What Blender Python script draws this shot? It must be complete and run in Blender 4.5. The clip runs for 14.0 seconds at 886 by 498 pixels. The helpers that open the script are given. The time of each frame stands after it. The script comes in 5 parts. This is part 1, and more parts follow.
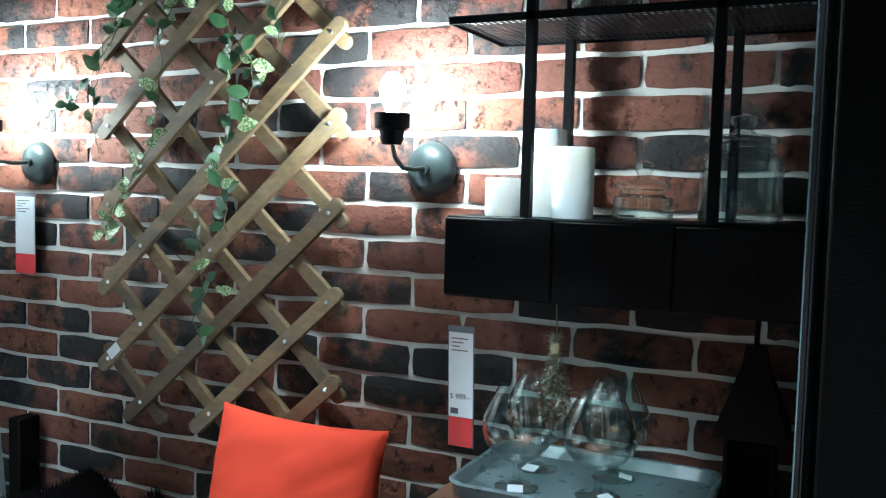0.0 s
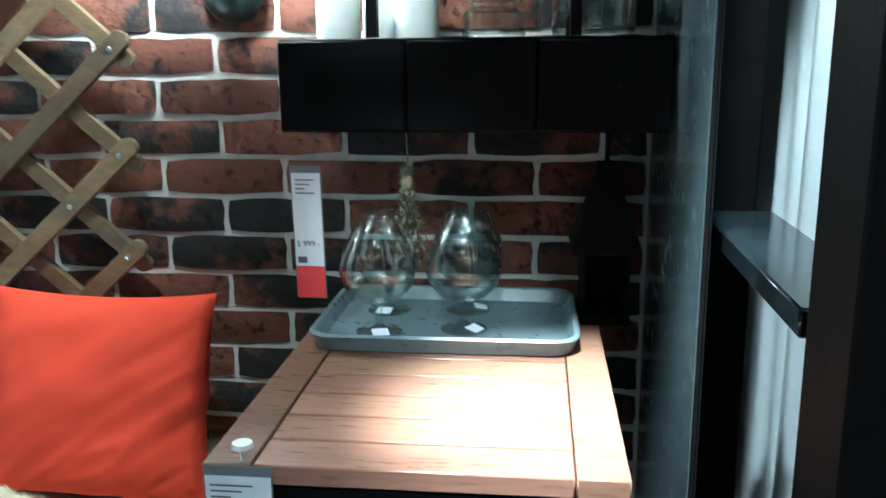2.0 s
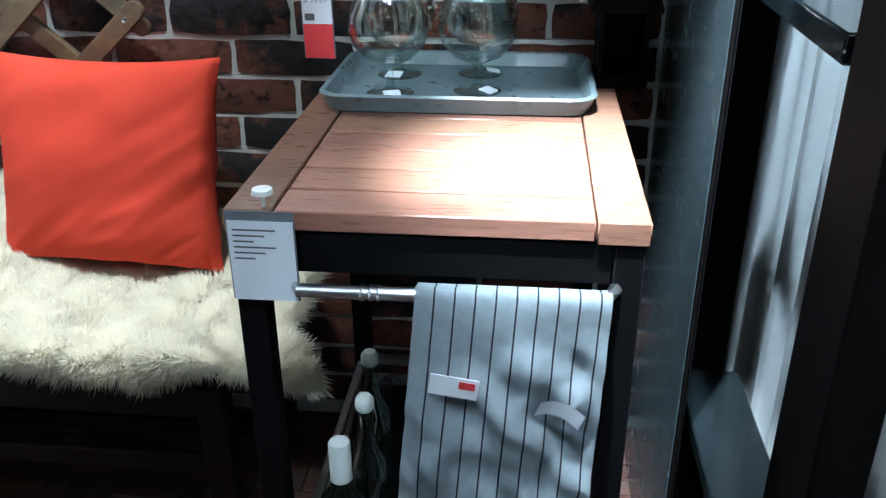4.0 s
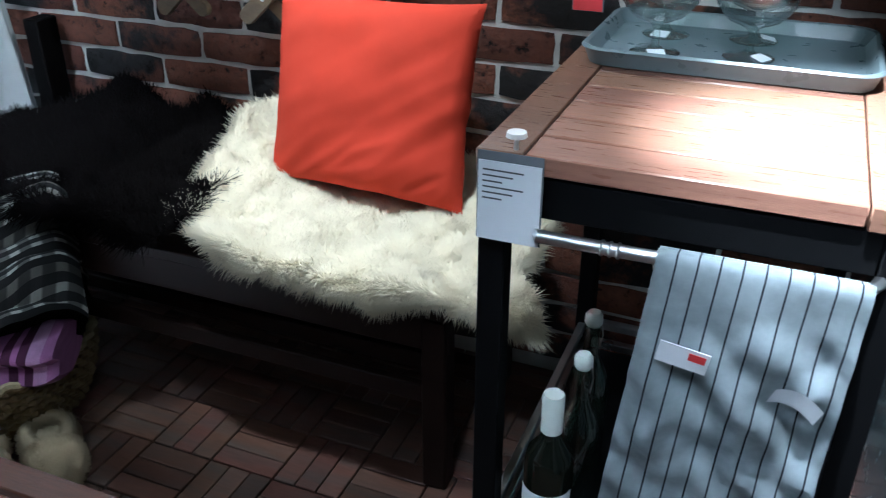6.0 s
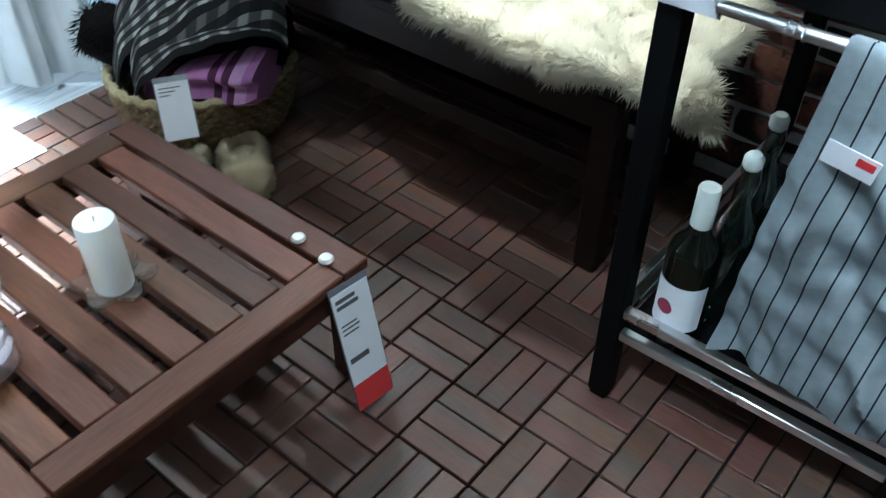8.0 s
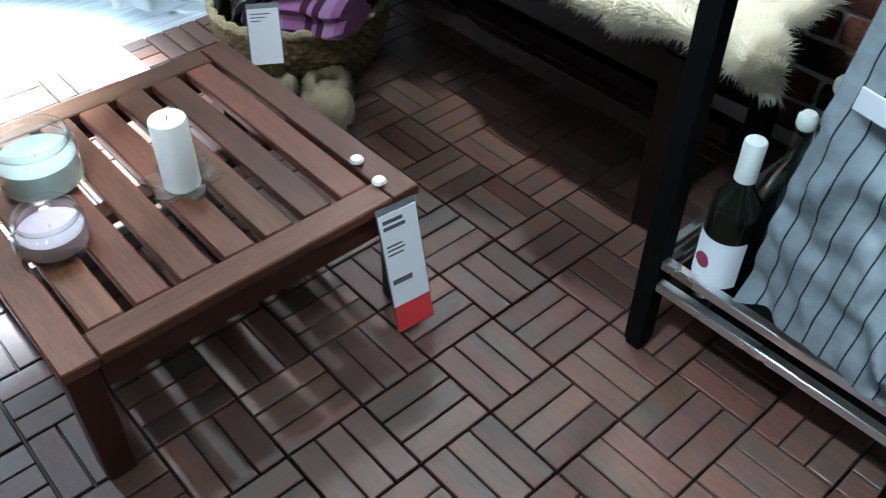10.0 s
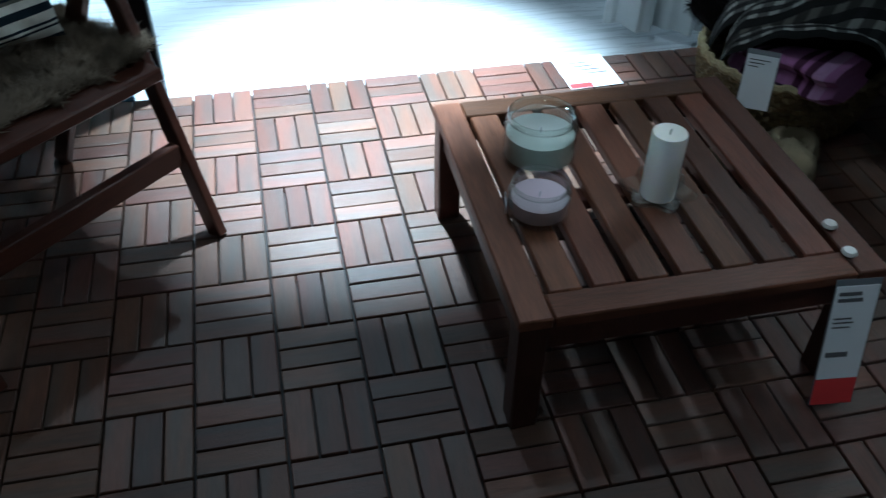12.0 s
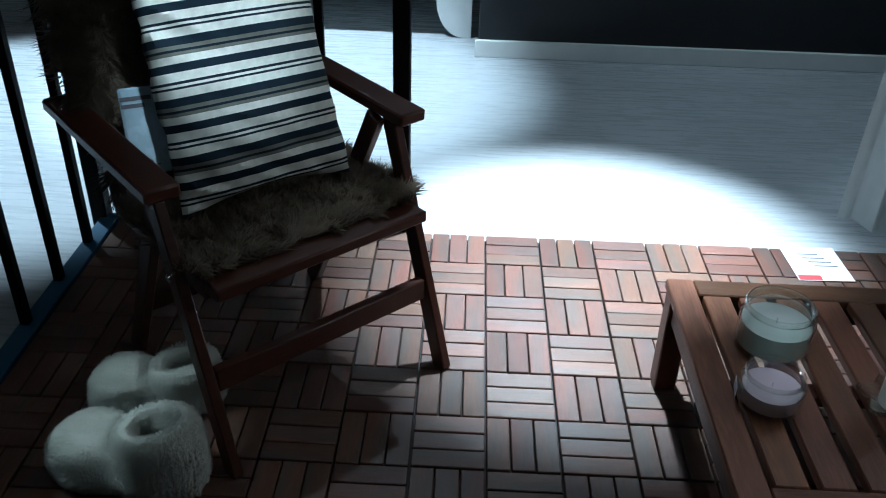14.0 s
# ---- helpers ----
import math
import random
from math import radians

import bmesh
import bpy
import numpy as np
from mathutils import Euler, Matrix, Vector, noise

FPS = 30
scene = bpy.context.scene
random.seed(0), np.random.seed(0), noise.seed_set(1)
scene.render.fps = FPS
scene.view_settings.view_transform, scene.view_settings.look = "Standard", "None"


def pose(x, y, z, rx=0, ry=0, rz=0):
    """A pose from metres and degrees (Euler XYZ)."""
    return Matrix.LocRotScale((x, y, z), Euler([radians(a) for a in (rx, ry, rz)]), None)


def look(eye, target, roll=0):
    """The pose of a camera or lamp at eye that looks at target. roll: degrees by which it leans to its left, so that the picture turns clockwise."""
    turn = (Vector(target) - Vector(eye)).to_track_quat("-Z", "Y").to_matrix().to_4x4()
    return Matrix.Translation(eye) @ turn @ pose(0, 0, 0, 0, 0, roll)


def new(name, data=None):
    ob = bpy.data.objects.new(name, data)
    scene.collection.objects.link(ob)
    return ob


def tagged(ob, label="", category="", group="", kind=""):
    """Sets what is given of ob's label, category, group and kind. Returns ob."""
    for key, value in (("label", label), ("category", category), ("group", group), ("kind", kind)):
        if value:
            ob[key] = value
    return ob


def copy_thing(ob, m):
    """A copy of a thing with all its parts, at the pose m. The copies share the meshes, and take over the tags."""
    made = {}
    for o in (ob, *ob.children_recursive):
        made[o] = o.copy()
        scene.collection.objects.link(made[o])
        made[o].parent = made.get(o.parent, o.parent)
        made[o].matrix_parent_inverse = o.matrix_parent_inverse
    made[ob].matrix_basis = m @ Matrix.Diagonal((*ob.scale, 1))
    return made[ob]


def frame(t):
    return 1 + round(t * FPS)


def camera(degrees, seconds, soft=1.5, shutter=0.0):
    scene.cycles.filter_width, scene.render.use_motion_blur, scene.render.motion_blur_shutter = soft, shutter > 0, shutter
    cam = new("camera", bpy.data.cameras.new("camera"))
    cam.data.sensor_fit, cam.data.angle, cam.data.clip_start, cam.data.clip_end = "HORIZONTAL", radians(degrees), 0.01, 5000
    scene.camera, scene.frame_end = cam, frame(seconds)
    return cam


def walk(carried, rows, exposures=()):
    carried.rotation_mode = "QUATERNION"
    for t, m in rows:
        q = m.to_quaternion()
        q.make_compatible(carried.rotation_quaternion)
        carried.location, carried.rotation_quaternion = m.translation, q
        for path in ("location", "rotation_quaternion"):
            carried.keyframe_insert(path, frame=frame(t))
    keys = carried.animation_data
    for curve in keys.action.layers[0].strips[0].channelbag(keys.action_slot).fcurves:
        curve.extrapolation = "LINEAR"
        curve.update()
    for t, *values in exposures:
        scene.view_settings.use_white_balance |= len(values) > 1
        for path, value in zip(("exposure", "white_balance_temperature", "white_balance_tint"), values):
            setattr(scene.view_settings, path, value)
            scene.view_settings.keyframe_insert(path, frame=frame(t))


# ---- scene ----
import itertools

cam = camera(54.2, 14.0, soft=1.05, shutter=0.35)
PATH = [
    (0, (0.097, 0.208, 1.402), (-0.756, 2.012, 1.265), 1.5),
    (0.5, (0.091, 0.257, 1.402), (-0.819, 2.035, 1.283), 2.7),
    (1, (0.022, 0.302, 1.373), (-0.758, 2.139, 1.241), 2.3),
    (1.5, (-0.098, 0.281, 1.372), (-0.578, 2.206, 1.115), -0.5),
    (2, (-0.167, 0.264, 1.338), (-0.379, 2.201, 0.887), -0.5),
    (2.5, (-0.193, 0.272, 1.341), (-0.282, 2.189, 0.779), -0.7),
    (3, (-0.198, 0.261, 1.307), (-0.287, 2.126, 0.589), -0.7),
    (5.5, (-0.212, 0.258, 1.252), (-0.75, 1.943, 0.318), 0.1),
    (6, (-0.221, 0.246, 1.248), (-0.89, 1.877, 0.303), 0.1),
    (6.5, (-0.228, 0.25, 1.249), (-0.989, 1.843, 0.309), 0.5),
    (7, (-0.223, 0.248, 1.24), (-1.064, 1.761, 0.238), 1.3),
    (7.5, (-0.216, 0.255, 1.229), (-1.066, 1.635, 0.057), 1.4),
    (8, (-0.139, 0.259, 1.197), (-1.081, 1.427, -0.126), 0.6),
    (10.5, (-0.01, 0.264, 1.173), (-1.194, 1.109, -0.199), 0.6),
    (11, (-0.028, 0.205, 1.199), (-1.358, 0.807, -0.168), -0.2),
    (11.5, (-0.046, 0.124, 1.209), (-1.44, 0.596, -0.145), 0.1),
    (12, (-0.031, 0.047, 1.191), (-1.502, 0.391, -0.119), 1.2),
    (12.5, (-0.008, -0.024, 1.208), (-1.511, 0.113, -0.104), 0.3),
    (13, (0.006, -0.06, 1.226), (-1.605, -0.137, 0.044), 1.9),
    (13.5, (0.026, -0.058, 1.243), (-1.661, -0.163, 0.174), 1.6),
    (14, (0.019, -0.068, 1.258), (-1.682, -0.109, 0.206), 1.8),
]
walk(cam, [(t, look(eye, target, roll)) for t, eye, target, roll in PATH],
     [(0, -0.2, 5150, -10), (1.0, -0.34, 5100, -10), (1.8, -0.16, 5150, -13), (2.6, -0.12, 5150, -5), (7.0, -0.06, 5100, 1), (8.2, 0.32, 5200, -5), (10.4, 0.65, 5150, -3),
      (11.0, -1.1, 5050, -5), (11.6, -1.5, 4950, -8), (12.5, -1.5, 4950, -8), (13.2, -1.65, 4950, -9), (14, -1.82, 5150, -5)])

# ---- world and lamps ----
world = bpy.data.worlds.new("shop_hall")
scene.world = world
world.use_nodes = True
world.node_tree.nodes["Background"].inputs[0].default_value = (0.62, 0.74, 0.9, 1)
world.node_tree.nodes["Background"].inputs[1].default_value = 0.0004


def spot(name, eye, target, watts, degrees, blend, colour, radius=0.05):
    data = bpy.data.lights.new(name, "SPOT")
    data.energy, data.spot_size, data.spot_blend = watts, radians(degrees), blend
    data.color, data.shadow_soft_size = colour, radius
    ob = new(name, data)
    ob.matrix_world = look(eye, target)
    return ob


def bulb_light(name, at, watts, colour):
    data = bpy.data.lights.new(name, "POINT")
    data.energy, data.color, data.shadow_soft_size = watts, colour, 0.035
    ob = new(name, data)
    ob.location = at
    return ob


# ceiling track spots of the shop, out of view above the terrace, with fill spots added among them
spot("track_spot_walkway", (-2.42, 0.216, 2.5), (-2.04, 0.30, 0), 6600, 37, 1.0, (0.96, 0.98, 1.0), 0.04)
spot("track_spot_cart", (-0.3, 0.75, 2.95), (-0.10, 1.37, 0.85), 2300, 18, 1.0, (1.0, 0.97, 0.94), 0.03)
spot("track_spot_bench", (-0.80, 0.95, 2.95), (-1.0, 1.66, 0.62), 270, 27, 1.0, (1.0, 0.97, 0.92), 0.05)
spot("track_spot_window", (-0.02, 1.09, 2.95), (0.235, 1.44, 1.25), 1000, 19, 0.5, (0.95, 0.98, 1.0), 0.04)
# three added fill spots: two lift the lower curtain, one the near deck
spot("track_spot_curtain", (-0.35, 0.2, 2.95), (0.235, 1.0, 0.75), 330, 12, 0.8, (0.95, 0.98, 1.0), 0.05)
spot("track_spot_drape", (-0.45, 0.62, 2.95), (0.225, 1.60, 0.45), 700, 7, 0.6, (0.95, 0.98, 1.0), 0.04)
spot("track_spot_floor", (-3.2, 0.1, 2.95), (-1.05, 0.05, 0), 170, 28, 1.0, (0.95, 0.97, 1.0), 0.05)
spot("track_spot_hall", (-3.3, -2.4, 2.95), (-2.85, -1.7, 0), 2600, 38, 0.5, (0.9, 0.96, 1.0), 0.06)
spot("track_spot_table", (-2.1, 1.0, 2.95), (-0.95, 0.78, 0.2), 60, 24, 0.9, (1.0, 0.97, 0.94), 0.06)
# added fill: one spot for the deck past the table, one for its tag
spot("track_spot_deck", (-0.42, 0.42, 2.95), (-0.28, 0.84, 0.0), 130, 17, 0.9, (1.0, 0.94, 0.88), 0.05)
spot("track_spot_tag", (0.1, 0.55, 2.95), (-0.87, 0.93, 0.15), 110, 7, 0.9, (1.0, 0.98, 0.96), 0.04)
spot("track_spot_chair", (-0.5, 0.10, 2.95), (-1.54, -0.54, 0.78), 880, 10, 0.8, (0.95, 0.99, 1.0), 0.04)
# narrow fill spots, added to brighten the slippers and the table candles
spot("track_spot_slippers", (-0.9, -1.6, 2.95), (-1.21, -0.70, 0.08), 430, 7.5, 0.8, (0.93, 1.0, 0.96), 0.03)
spot("track_spot_candles", (-0.25, -0.35, 2.95), (-1.19, 0.60, 0.33), 240, 6.5, 0.9, (0.98, 0.99, 1.0), 0.03)
# added spots that brighten the tray and put glints on its glasses
for k, x in enumerate((-1.0, -0.35, 0.2)):
    spot("track_spot_tray", (x, -0.25 - 0.2 * k, 2.95), (-0.36, 1.70, 0.95), 130, 9, 0.8, (0.97, 0.99, 1.0), 0.03)
spot("track_spot_towel", (-0.35, -0.5, 2.95), (-0.25, 1.15, 0.45), 240, 20, 0.9, (0.95, 0.98, 1.0), 0.04)
spot("track_spot_basket", (-1.9, 0.35, 2.95), (-2.08, 1.40, 0.65), 330, 31, 0.9, (0.93, 0.97, 1.0), 0.05)
# added fill: a broad one for the aisle, a narrow one whitening the shelf candles
spot("track_spot_aisle", (-3.0, 1.2, 2.95), (-2.95, 1.1, 0), 240, 60, 1.0, (0.9, 0.96, 1.0), 0.06)
spot("track_spot_shelf", (-0.9, -0.2, 2.95), (-0.44, 1.76, 1.43), 330, 8, 0.6, (1.0, 0.98, 0.95), 0.03)
spot("track_spot_far_hall", (-3.15, -1.15, 2.95), (-3.3, -0.8, 0), 2900, 40, 0.6, (0.9, 0.96, 1.0), 0.06)
bulb_light("sconce_glow", (-0.765, 1.77, 1.60), 41, (1.0, 0.95, 0.9))
bulb_light("sconce_glow", (-1.985, 1.77, 1.60), 41, (1.0, 0.95, 0.9))


# ---- materials ----
def material(name, colour, rough=0.6, metal=0.0, vary=0.25, size=30.0, stretch=(1, 1, 1), bump=0.15, bump_size=120.0,
             piece=0.0, second=None, second_amount=(0.5, 0.6), spec=0.5, trans=0.0, ior=1.45, hue=0.0):
    m = bpy.data.materials.new(name)
    m.use_nodes = True
    n, l = m.node_tree.nodes, m.node_tree.links
    b = n["Principled BSDF"]
    tc = n.new("ShaderNodeTexCoord")
    mp = n.new("ShaderNodeMapping")
    mp.inputs["Scale"].default_value = stretch
    info = n.new("ShaderNodeObjectInfo")
    add = n.new("ShaderNodeVectorMath")
    add.operation = "MULTIPLY_ADD"
    add.inputs[1].default_value = (7.0, 7.0, 7.0)
    cmb = n.new("ShaderNodeCombineXYZ")
    for k in range(3):
        l.new(info.outputs["Random"], cmb.inputs[k])
    l.new(cmb.outputs[0], add.inputs[0])
    l.new(tc.outputs["Object"], add.inputs[2])
    l.new(add.outputs[0], mp.inputs["Vector"])
    tex = n.new("ShaderNodeTexNoise")
    tex.inputs["Scale"].default_value, tex.inputs["Detail"].default_value = size, 6.0
    l.new(mp.outputs[0], tex.inputs["Vector"])
    big = n.new("ShaderNodeTexNoise")
    big.inputs["Scale"].default_value, big.inputs["Detail"].default_value = size / 7.0, 3.0
    l.new(mp.outputs[0], big.inputs["Vector"])
    ramp = n.new("ShaderNodeMapRange")
    ramp.inputs["From Min"].default_value, ramp.inputs["From Max"].default_value = 0.3, 0.7
    ramp.inputs["To Min"].default_value, ramp.inputs["To Max"].default_value = 1 - vary, 1 + vary
    mean = n.new("ShaderNodeMath")
    mean.operation = "MULTIPLY_ADD"
    mean.inputs[1].default_value = 0.5
    half = n.new("ShaderNodeMath")
    half.operation = "MULTIPLY"
    half.inputs[1].default_value = 0.5
    l.new(big.outputs["Fac"], half.inputs[0])
    l.new(tex.outputs["Fac"], mean.inputs[0])
    l.new(half.outputs[0], mean.inputs[2])
    l.new(mean.outputs[0], ramp.inputs["Value"])
    hsv = n.new("ShaderNodeHueSaturation")
    hsv.inputs["Color"].default_value = (*colour, 1)
    source = None
    if second:
        mix = n.new("ShaderNodeMix")
        mix.data_type = "RGBA"
        mix.inputs["A"].default_value, mix.inputs["B"].default_value = (*colour, 1), (*second, 1)
        edge = n.new("ShaderNodeMapRange")
        edge.inputs["From Min"].default_value, edge.inputs["From Max"].default_value = second_amount
        l.new(big.outputs["Fac"], edge.inputs["Value"])
        l.new(edge.outputs[0], mix.inputs["Factor"])
        l.new(mix.outputs["Result"], hsv.inputs["Color"])
    if piece:
        pr = n.new("ShaderNodeMapRange")
        pr.inputs["To Min"].default_value, pr.inputs["To Max"].default_value = 1 - piece, 1 + piece
        l.new(info.outputs["Random"], pr.inputs["Value"])
        mul = n.new("ShaderNodeMath")
        mul.operation = "MULTIPLY"
        l.new(pr.outputs[0], mul.inputs[0])
        l.new(ramp.outputs[0], mul.inputs[1])
        l.new(mul.outputs[0], hsv.inputs["Value"])
    else:
        l.new(ramp.outputs[0], hsv.inputs["Value"])
    if hue:
        hr = n.new("ShaderNodeMapRange")
        hr.inputs["To Min"].default_value, hr.inputs["To Max"].default_value = 0.5 - hue, 0.5 + hue
        wob = n.new("ShaderNodeMath")
        wob.operation = "MULTIPLY"
        wob.inputs[1].default_value = 13.7
        fr = n.new("ShaderNodeMath")
        fr.operation = "FRACT"
        l.new(info.outputs["Random"], wob.inputs[0])
        l.new(wob.outputs[0], fr.inputs[0])
        l.new(fr.outputs[0], hr.inputs["Value"])
        l.new(hr.outputs[0], hsv.inputs["Hue"])
    l.new(hsv.outputs[0], b.inputs["Base Color"])
    rr = n.new("ShaderNodeMapRange")
    rr.inputs["To Min"].default_value, rr.inputs["To Max"].default_value = max(0.02, rough - 0.1), min(1, rough + 0.1)
    l.new(tex.outputs["Fac"], rr.inputs["Value"])
    l.new(rr.outputs[0], b.inputs["Roughness"])
    b.inputs["Metallic"].default_value = metal
    b.inputs["Specular IOR Level"].default_value = spec
    b.inputs["Transmission Weight"].default_value = trans
    b.inputs["IOR"].default_value = ior
    if bump:
        bt = n.new("ShaderNodeTexNoise")
        bt.inputs["Scale"].default_value, bt.inputs["Detail"].default_value = bump_size, 5.0
        l.new(mp.outputs[0], bt.inputs["Vector"])
        bp = n.new("ShaderNodeBump")
        bp.inputs["Strength"].default_value, bp.inputs["Distance"].default_value = bump, 0.004
        l.new(bt.outputs["Fac"], bp.inputs["Height"])
        l.new(bp.outputs[0], b.inputs["Normal"])
    return m


def stripes(name, bands, period, axis, rough=0.85, bump=0.3, bump_size=900.0):
    """Woven cloth with parallel bands: (end of band in 0..1, colour), along one object axis."""
    m = bpy.data.materials.new(name)
    m.use_nodes = True
    n, l = m.node_tree.nodes, m.node_tree.links
    b = n["Principled BSDF"]
    tc = n.new("ShaderNodeTexCoord")
    sep = n.new("ShaderNodeSeparateXYZ")
    l.new(tc.outputs["UV"], sep.inputs[0])
    div = n.new("ShaderNodeMath")
    div.operation = "DIVIDE"
    div.inputs[1].default_value = period
    l.new(sep.outputs[axis], div.inputs[0])
    fr = n.new("ShaderNodeMath")
    fr.operation = "FRACT"
    l.new(div.outputs[0], fr.inputs[0])
    ramp = n.new("ShaderNodeValToRGB")
    ramp.color_ramp.interpolation = "CONSTANT"
    e = ramp.color_ramp.elements
    e[0].position, e[0].color = 0, (*bands[0][1], 1)
    e[1].position, e[1].color = bands[0][0], (*bands[1][1], 1)
    for k in range(1, len(bands) - 1):
        x = e.new(bands[k][0])
        x.color = (*bands[k + 1][1], 1)
    l.new(fr.outputs[0], ramp.inputs[0])
    nz = n.new("ShaderNodeTexNoise")
    nz.inputs["Scale"].default_value, nz.inputs["Detail"].default_value = 60, 5
    l.new(tc.outputs["UV"], nz.inputs["Vector"])
    hsv = n.new("ShaderNodeHueSaturation")
    mr = n.new("ShaderNodeMapRange")
    mr.inputs["To Min"].default_value, mr.inputs["To Max"].default_value = 0.75, 1.25
    l.new(nz.outputs["Fac"], mr.inputs["Value"])
    l.new(mr.outputs[0], hsv.inputs["Value"])
    l.new(ramp.outputs[0], hsv.inputs["Color"])
    l.new(hsv.outputs[0], b.inputs["Base Color"])
    b.inputs["Roughness"].default_value = rough
    b.inputs["Specular IOR Level"].default_value = 0.2
    bt = n.new("ShaderNodeTexNoise")
    bt.inputs["Scale"].default_value = bump_size
    l.new(tc.outputs["UV"], bt.inputs["Vector"])
    bp = n.new("ShaderNodeBump")
    bp.inputs["Strength"].default_value, bp.inputs["Distance"].default_value = bump, 0.002
    l.new(bt.outputs["Fac"], bp.inputs["Height"])
    l.new(bp.outputs[0], b.inputs["Normal"])
    return m


def glass(name, colour=(0.97, 1.0, 0.985)):
    """Thin clear glass: straight transmission, with mirror gloss by the angle of view."""
    m = bpy.data.materials.new(name)
    m.use_nodes = True
    n, l = m.node_tree.nodes, m.node_tree.links
    clear, shine, mix, angle = (n.new(k) for k in ("ShaderNodeBsdfTransparent", "ShaderNodeBsdfGlossy", "ShaderNodeMixShader", "ShaderNodeLayerWeight"))
    clear.inputs["Color"].default_value = (*colour, 1)
    shine.inputs["Roughness"].default_value = 0.04
    angle.inputs["Blend"].default_value = 0.5
    power, scale = n.new("ShaderNodeMath"), n.new("ShaderNodeMath")
    power.operation, scale.operation = "POWER", "MULTIPLY_ADD"
    power.inputs[1].default_value = 2.2
    scale.inputs[1].default_value, scale.inputs[2].default_value = 0.85, 0.06
    l.new(angle.outputs["Facing"], power.inputs[0])
    l.new(power.outputs[0], scale.inputs[0])
    l.new(scale.outputs[0], mix.inputs[0])
    l.new(clear.outputs[0], mix.inputs[1])
    l.new(shine.outputs[0], mix.inputs[2])
    l.new(mix.outputs[0], n["Material Output"].inputs["Surface"])
    return m


def glow(name, colour, strength):
    m = bpy.data.materials.new(name)
    m.use_nodes = True
    b = m.node_tree.nodes["Principled BSDF"]
    b.inputs["Emission Color"].default_value = (*colour, 1)
    b.inputs["Emission Strength"].default_value = strength
    return m




def brick_material(name):
    """Handmade facing brick: red clay, each brick of its own tone, charred at one end or all over, with pits and cracks."""
    m = bpy.data.materials.new(name)
    m.use_nodes = True
    n, l = m.node_tree.nodes, m.node_tree.links
    b = n["Principled BSDF"]

    def math_node(op, a, c, d=None):
        k = n.new("ShaderNodeMath")
        k.operation = op
        for socket, value in zip(k.inputs, (a, c, d)):
            if value is None:
                continue
            if isinstance(value, (int, float)):
                socket.default_value = value
            else:
                l.new(value, socket)
        return k.outputs[0]

    def fade(value, lo, hi, a=0.0, c=1.0):
        k = n.new("ShaderNodeMapRange")
        for key, v in (("From Min", lo), ("From Max", hi), ("To Min", a), ("To Max", c)):
            k.inputs[key].default_value = v
        l.new(value, k.inputs["Value"])
        return k.outputs[0]

    def grain(size, detail, rough=0.55):
        k = n.new("ShaderNodeTexNoise")
        k.inputs["Scale"].default_value, k.inputs["Detail"].default_value, k.inputs["Roughness"].default_value = size, detail, rough
        l.new(shifted.outputs[0], k.inputs["Vector"])
        return k.outputs["Fac"]

    def mixed(factor, a, c):
        k = n.new("ShaderNodeMix")
        k.data_type = "RGBA"
        l.new(factor, k.inputs["Factor"])
        for key, v in (("A", a), ("B", c)):
            if isinstance(v, tuple):
                k.inputs[key].default_value = (*v, 1)
            else:
                l.new(v, k.inputs[key])
        return k.outputs["Result"]

    tc, info = n.new("ShaderNodeTexCoord"), n.new("ShaderNodeObjectInfo")
    chance = info.outputs["Random"]
    second = math_node("FRACT", math_node("MULTIPLY", chance, 17.31), 0)
    third = math_node("FRACT", math_node("MULTIPLY", chance, 41.77), 0)
    cmb = n.new("ShaderNodeCombineXYZ")
    for k in range(3):
        l.new(math_node("MULTIPLY", chance, 9.0 + 5 * k), cmb.inputs[k])
    shifted = n.new("ShaderNodeVectorMath")
    shifted.operation = "ADD"
    l.new(tc.outputs["Object"], shifted.inputs[0])
    l.new(cmb.outputs[0], shifted.inputs[1])
    sep = n.new("ShaderNodeSeparateXYZ")
    l.new(tc.outputs["Object"], sep.inputs[0])
    soft, fine, pits = grain(11, 4), grain(55, 8, 0.7), grain(34, 10, 0.75)
    clay = mixed(second, (0.125, 0.044, 0.031), (0.265, 0.100, 0.058))
    clay = mixed(fade(fine, 0.35, 0.7, 0.0, 0.75), clay, (0.115, 0.050, 0.038))
    lean = math_node("MULTIPLY", math_node("SUBTRACT", second, 0.5), math_node("MULTIPLY", sep.outputs[0], 3.4))
    burn = math_node("ADD", math_node("ADD", soft, lean), math_node("MULTIPLY_ADD", third, 0.42, -0.27))
    burn = math_node("ADD", burn, math_node("MULTIPLY_ADD", fine, 0.22, -0.11))
    clay = mixed(fade(burn, 0.45, 0.60), clay, (0.026, 0.023, 0.023))
    clay = mixed(fade(pits, 0.565, 0.64), clay, (0.018, 0.013, 0.012))
    l.new(clay, b.inputs["Base Color"])
    b.inputs["Roughness"].default_value = 0.8
    b.inputs["Specular IOR Level"].default_value = 0.3
    height = math_node("SUBTRACT", math_node("MULTIPLY_ADD", soft, 1.6, fine), fade(pits, 0.56, 0.68, 0.0, 0.9))
    bp = n.new("ShaderNodeBump")
    bp.inputs["Strength"].default_value, bp.inputs["Distance"].default_value = 1.0, 0.011
    l.new(height, bp.inputs["Height"])
    l.new(bp.outputs[0], b.inputs["Normal"])
    return m


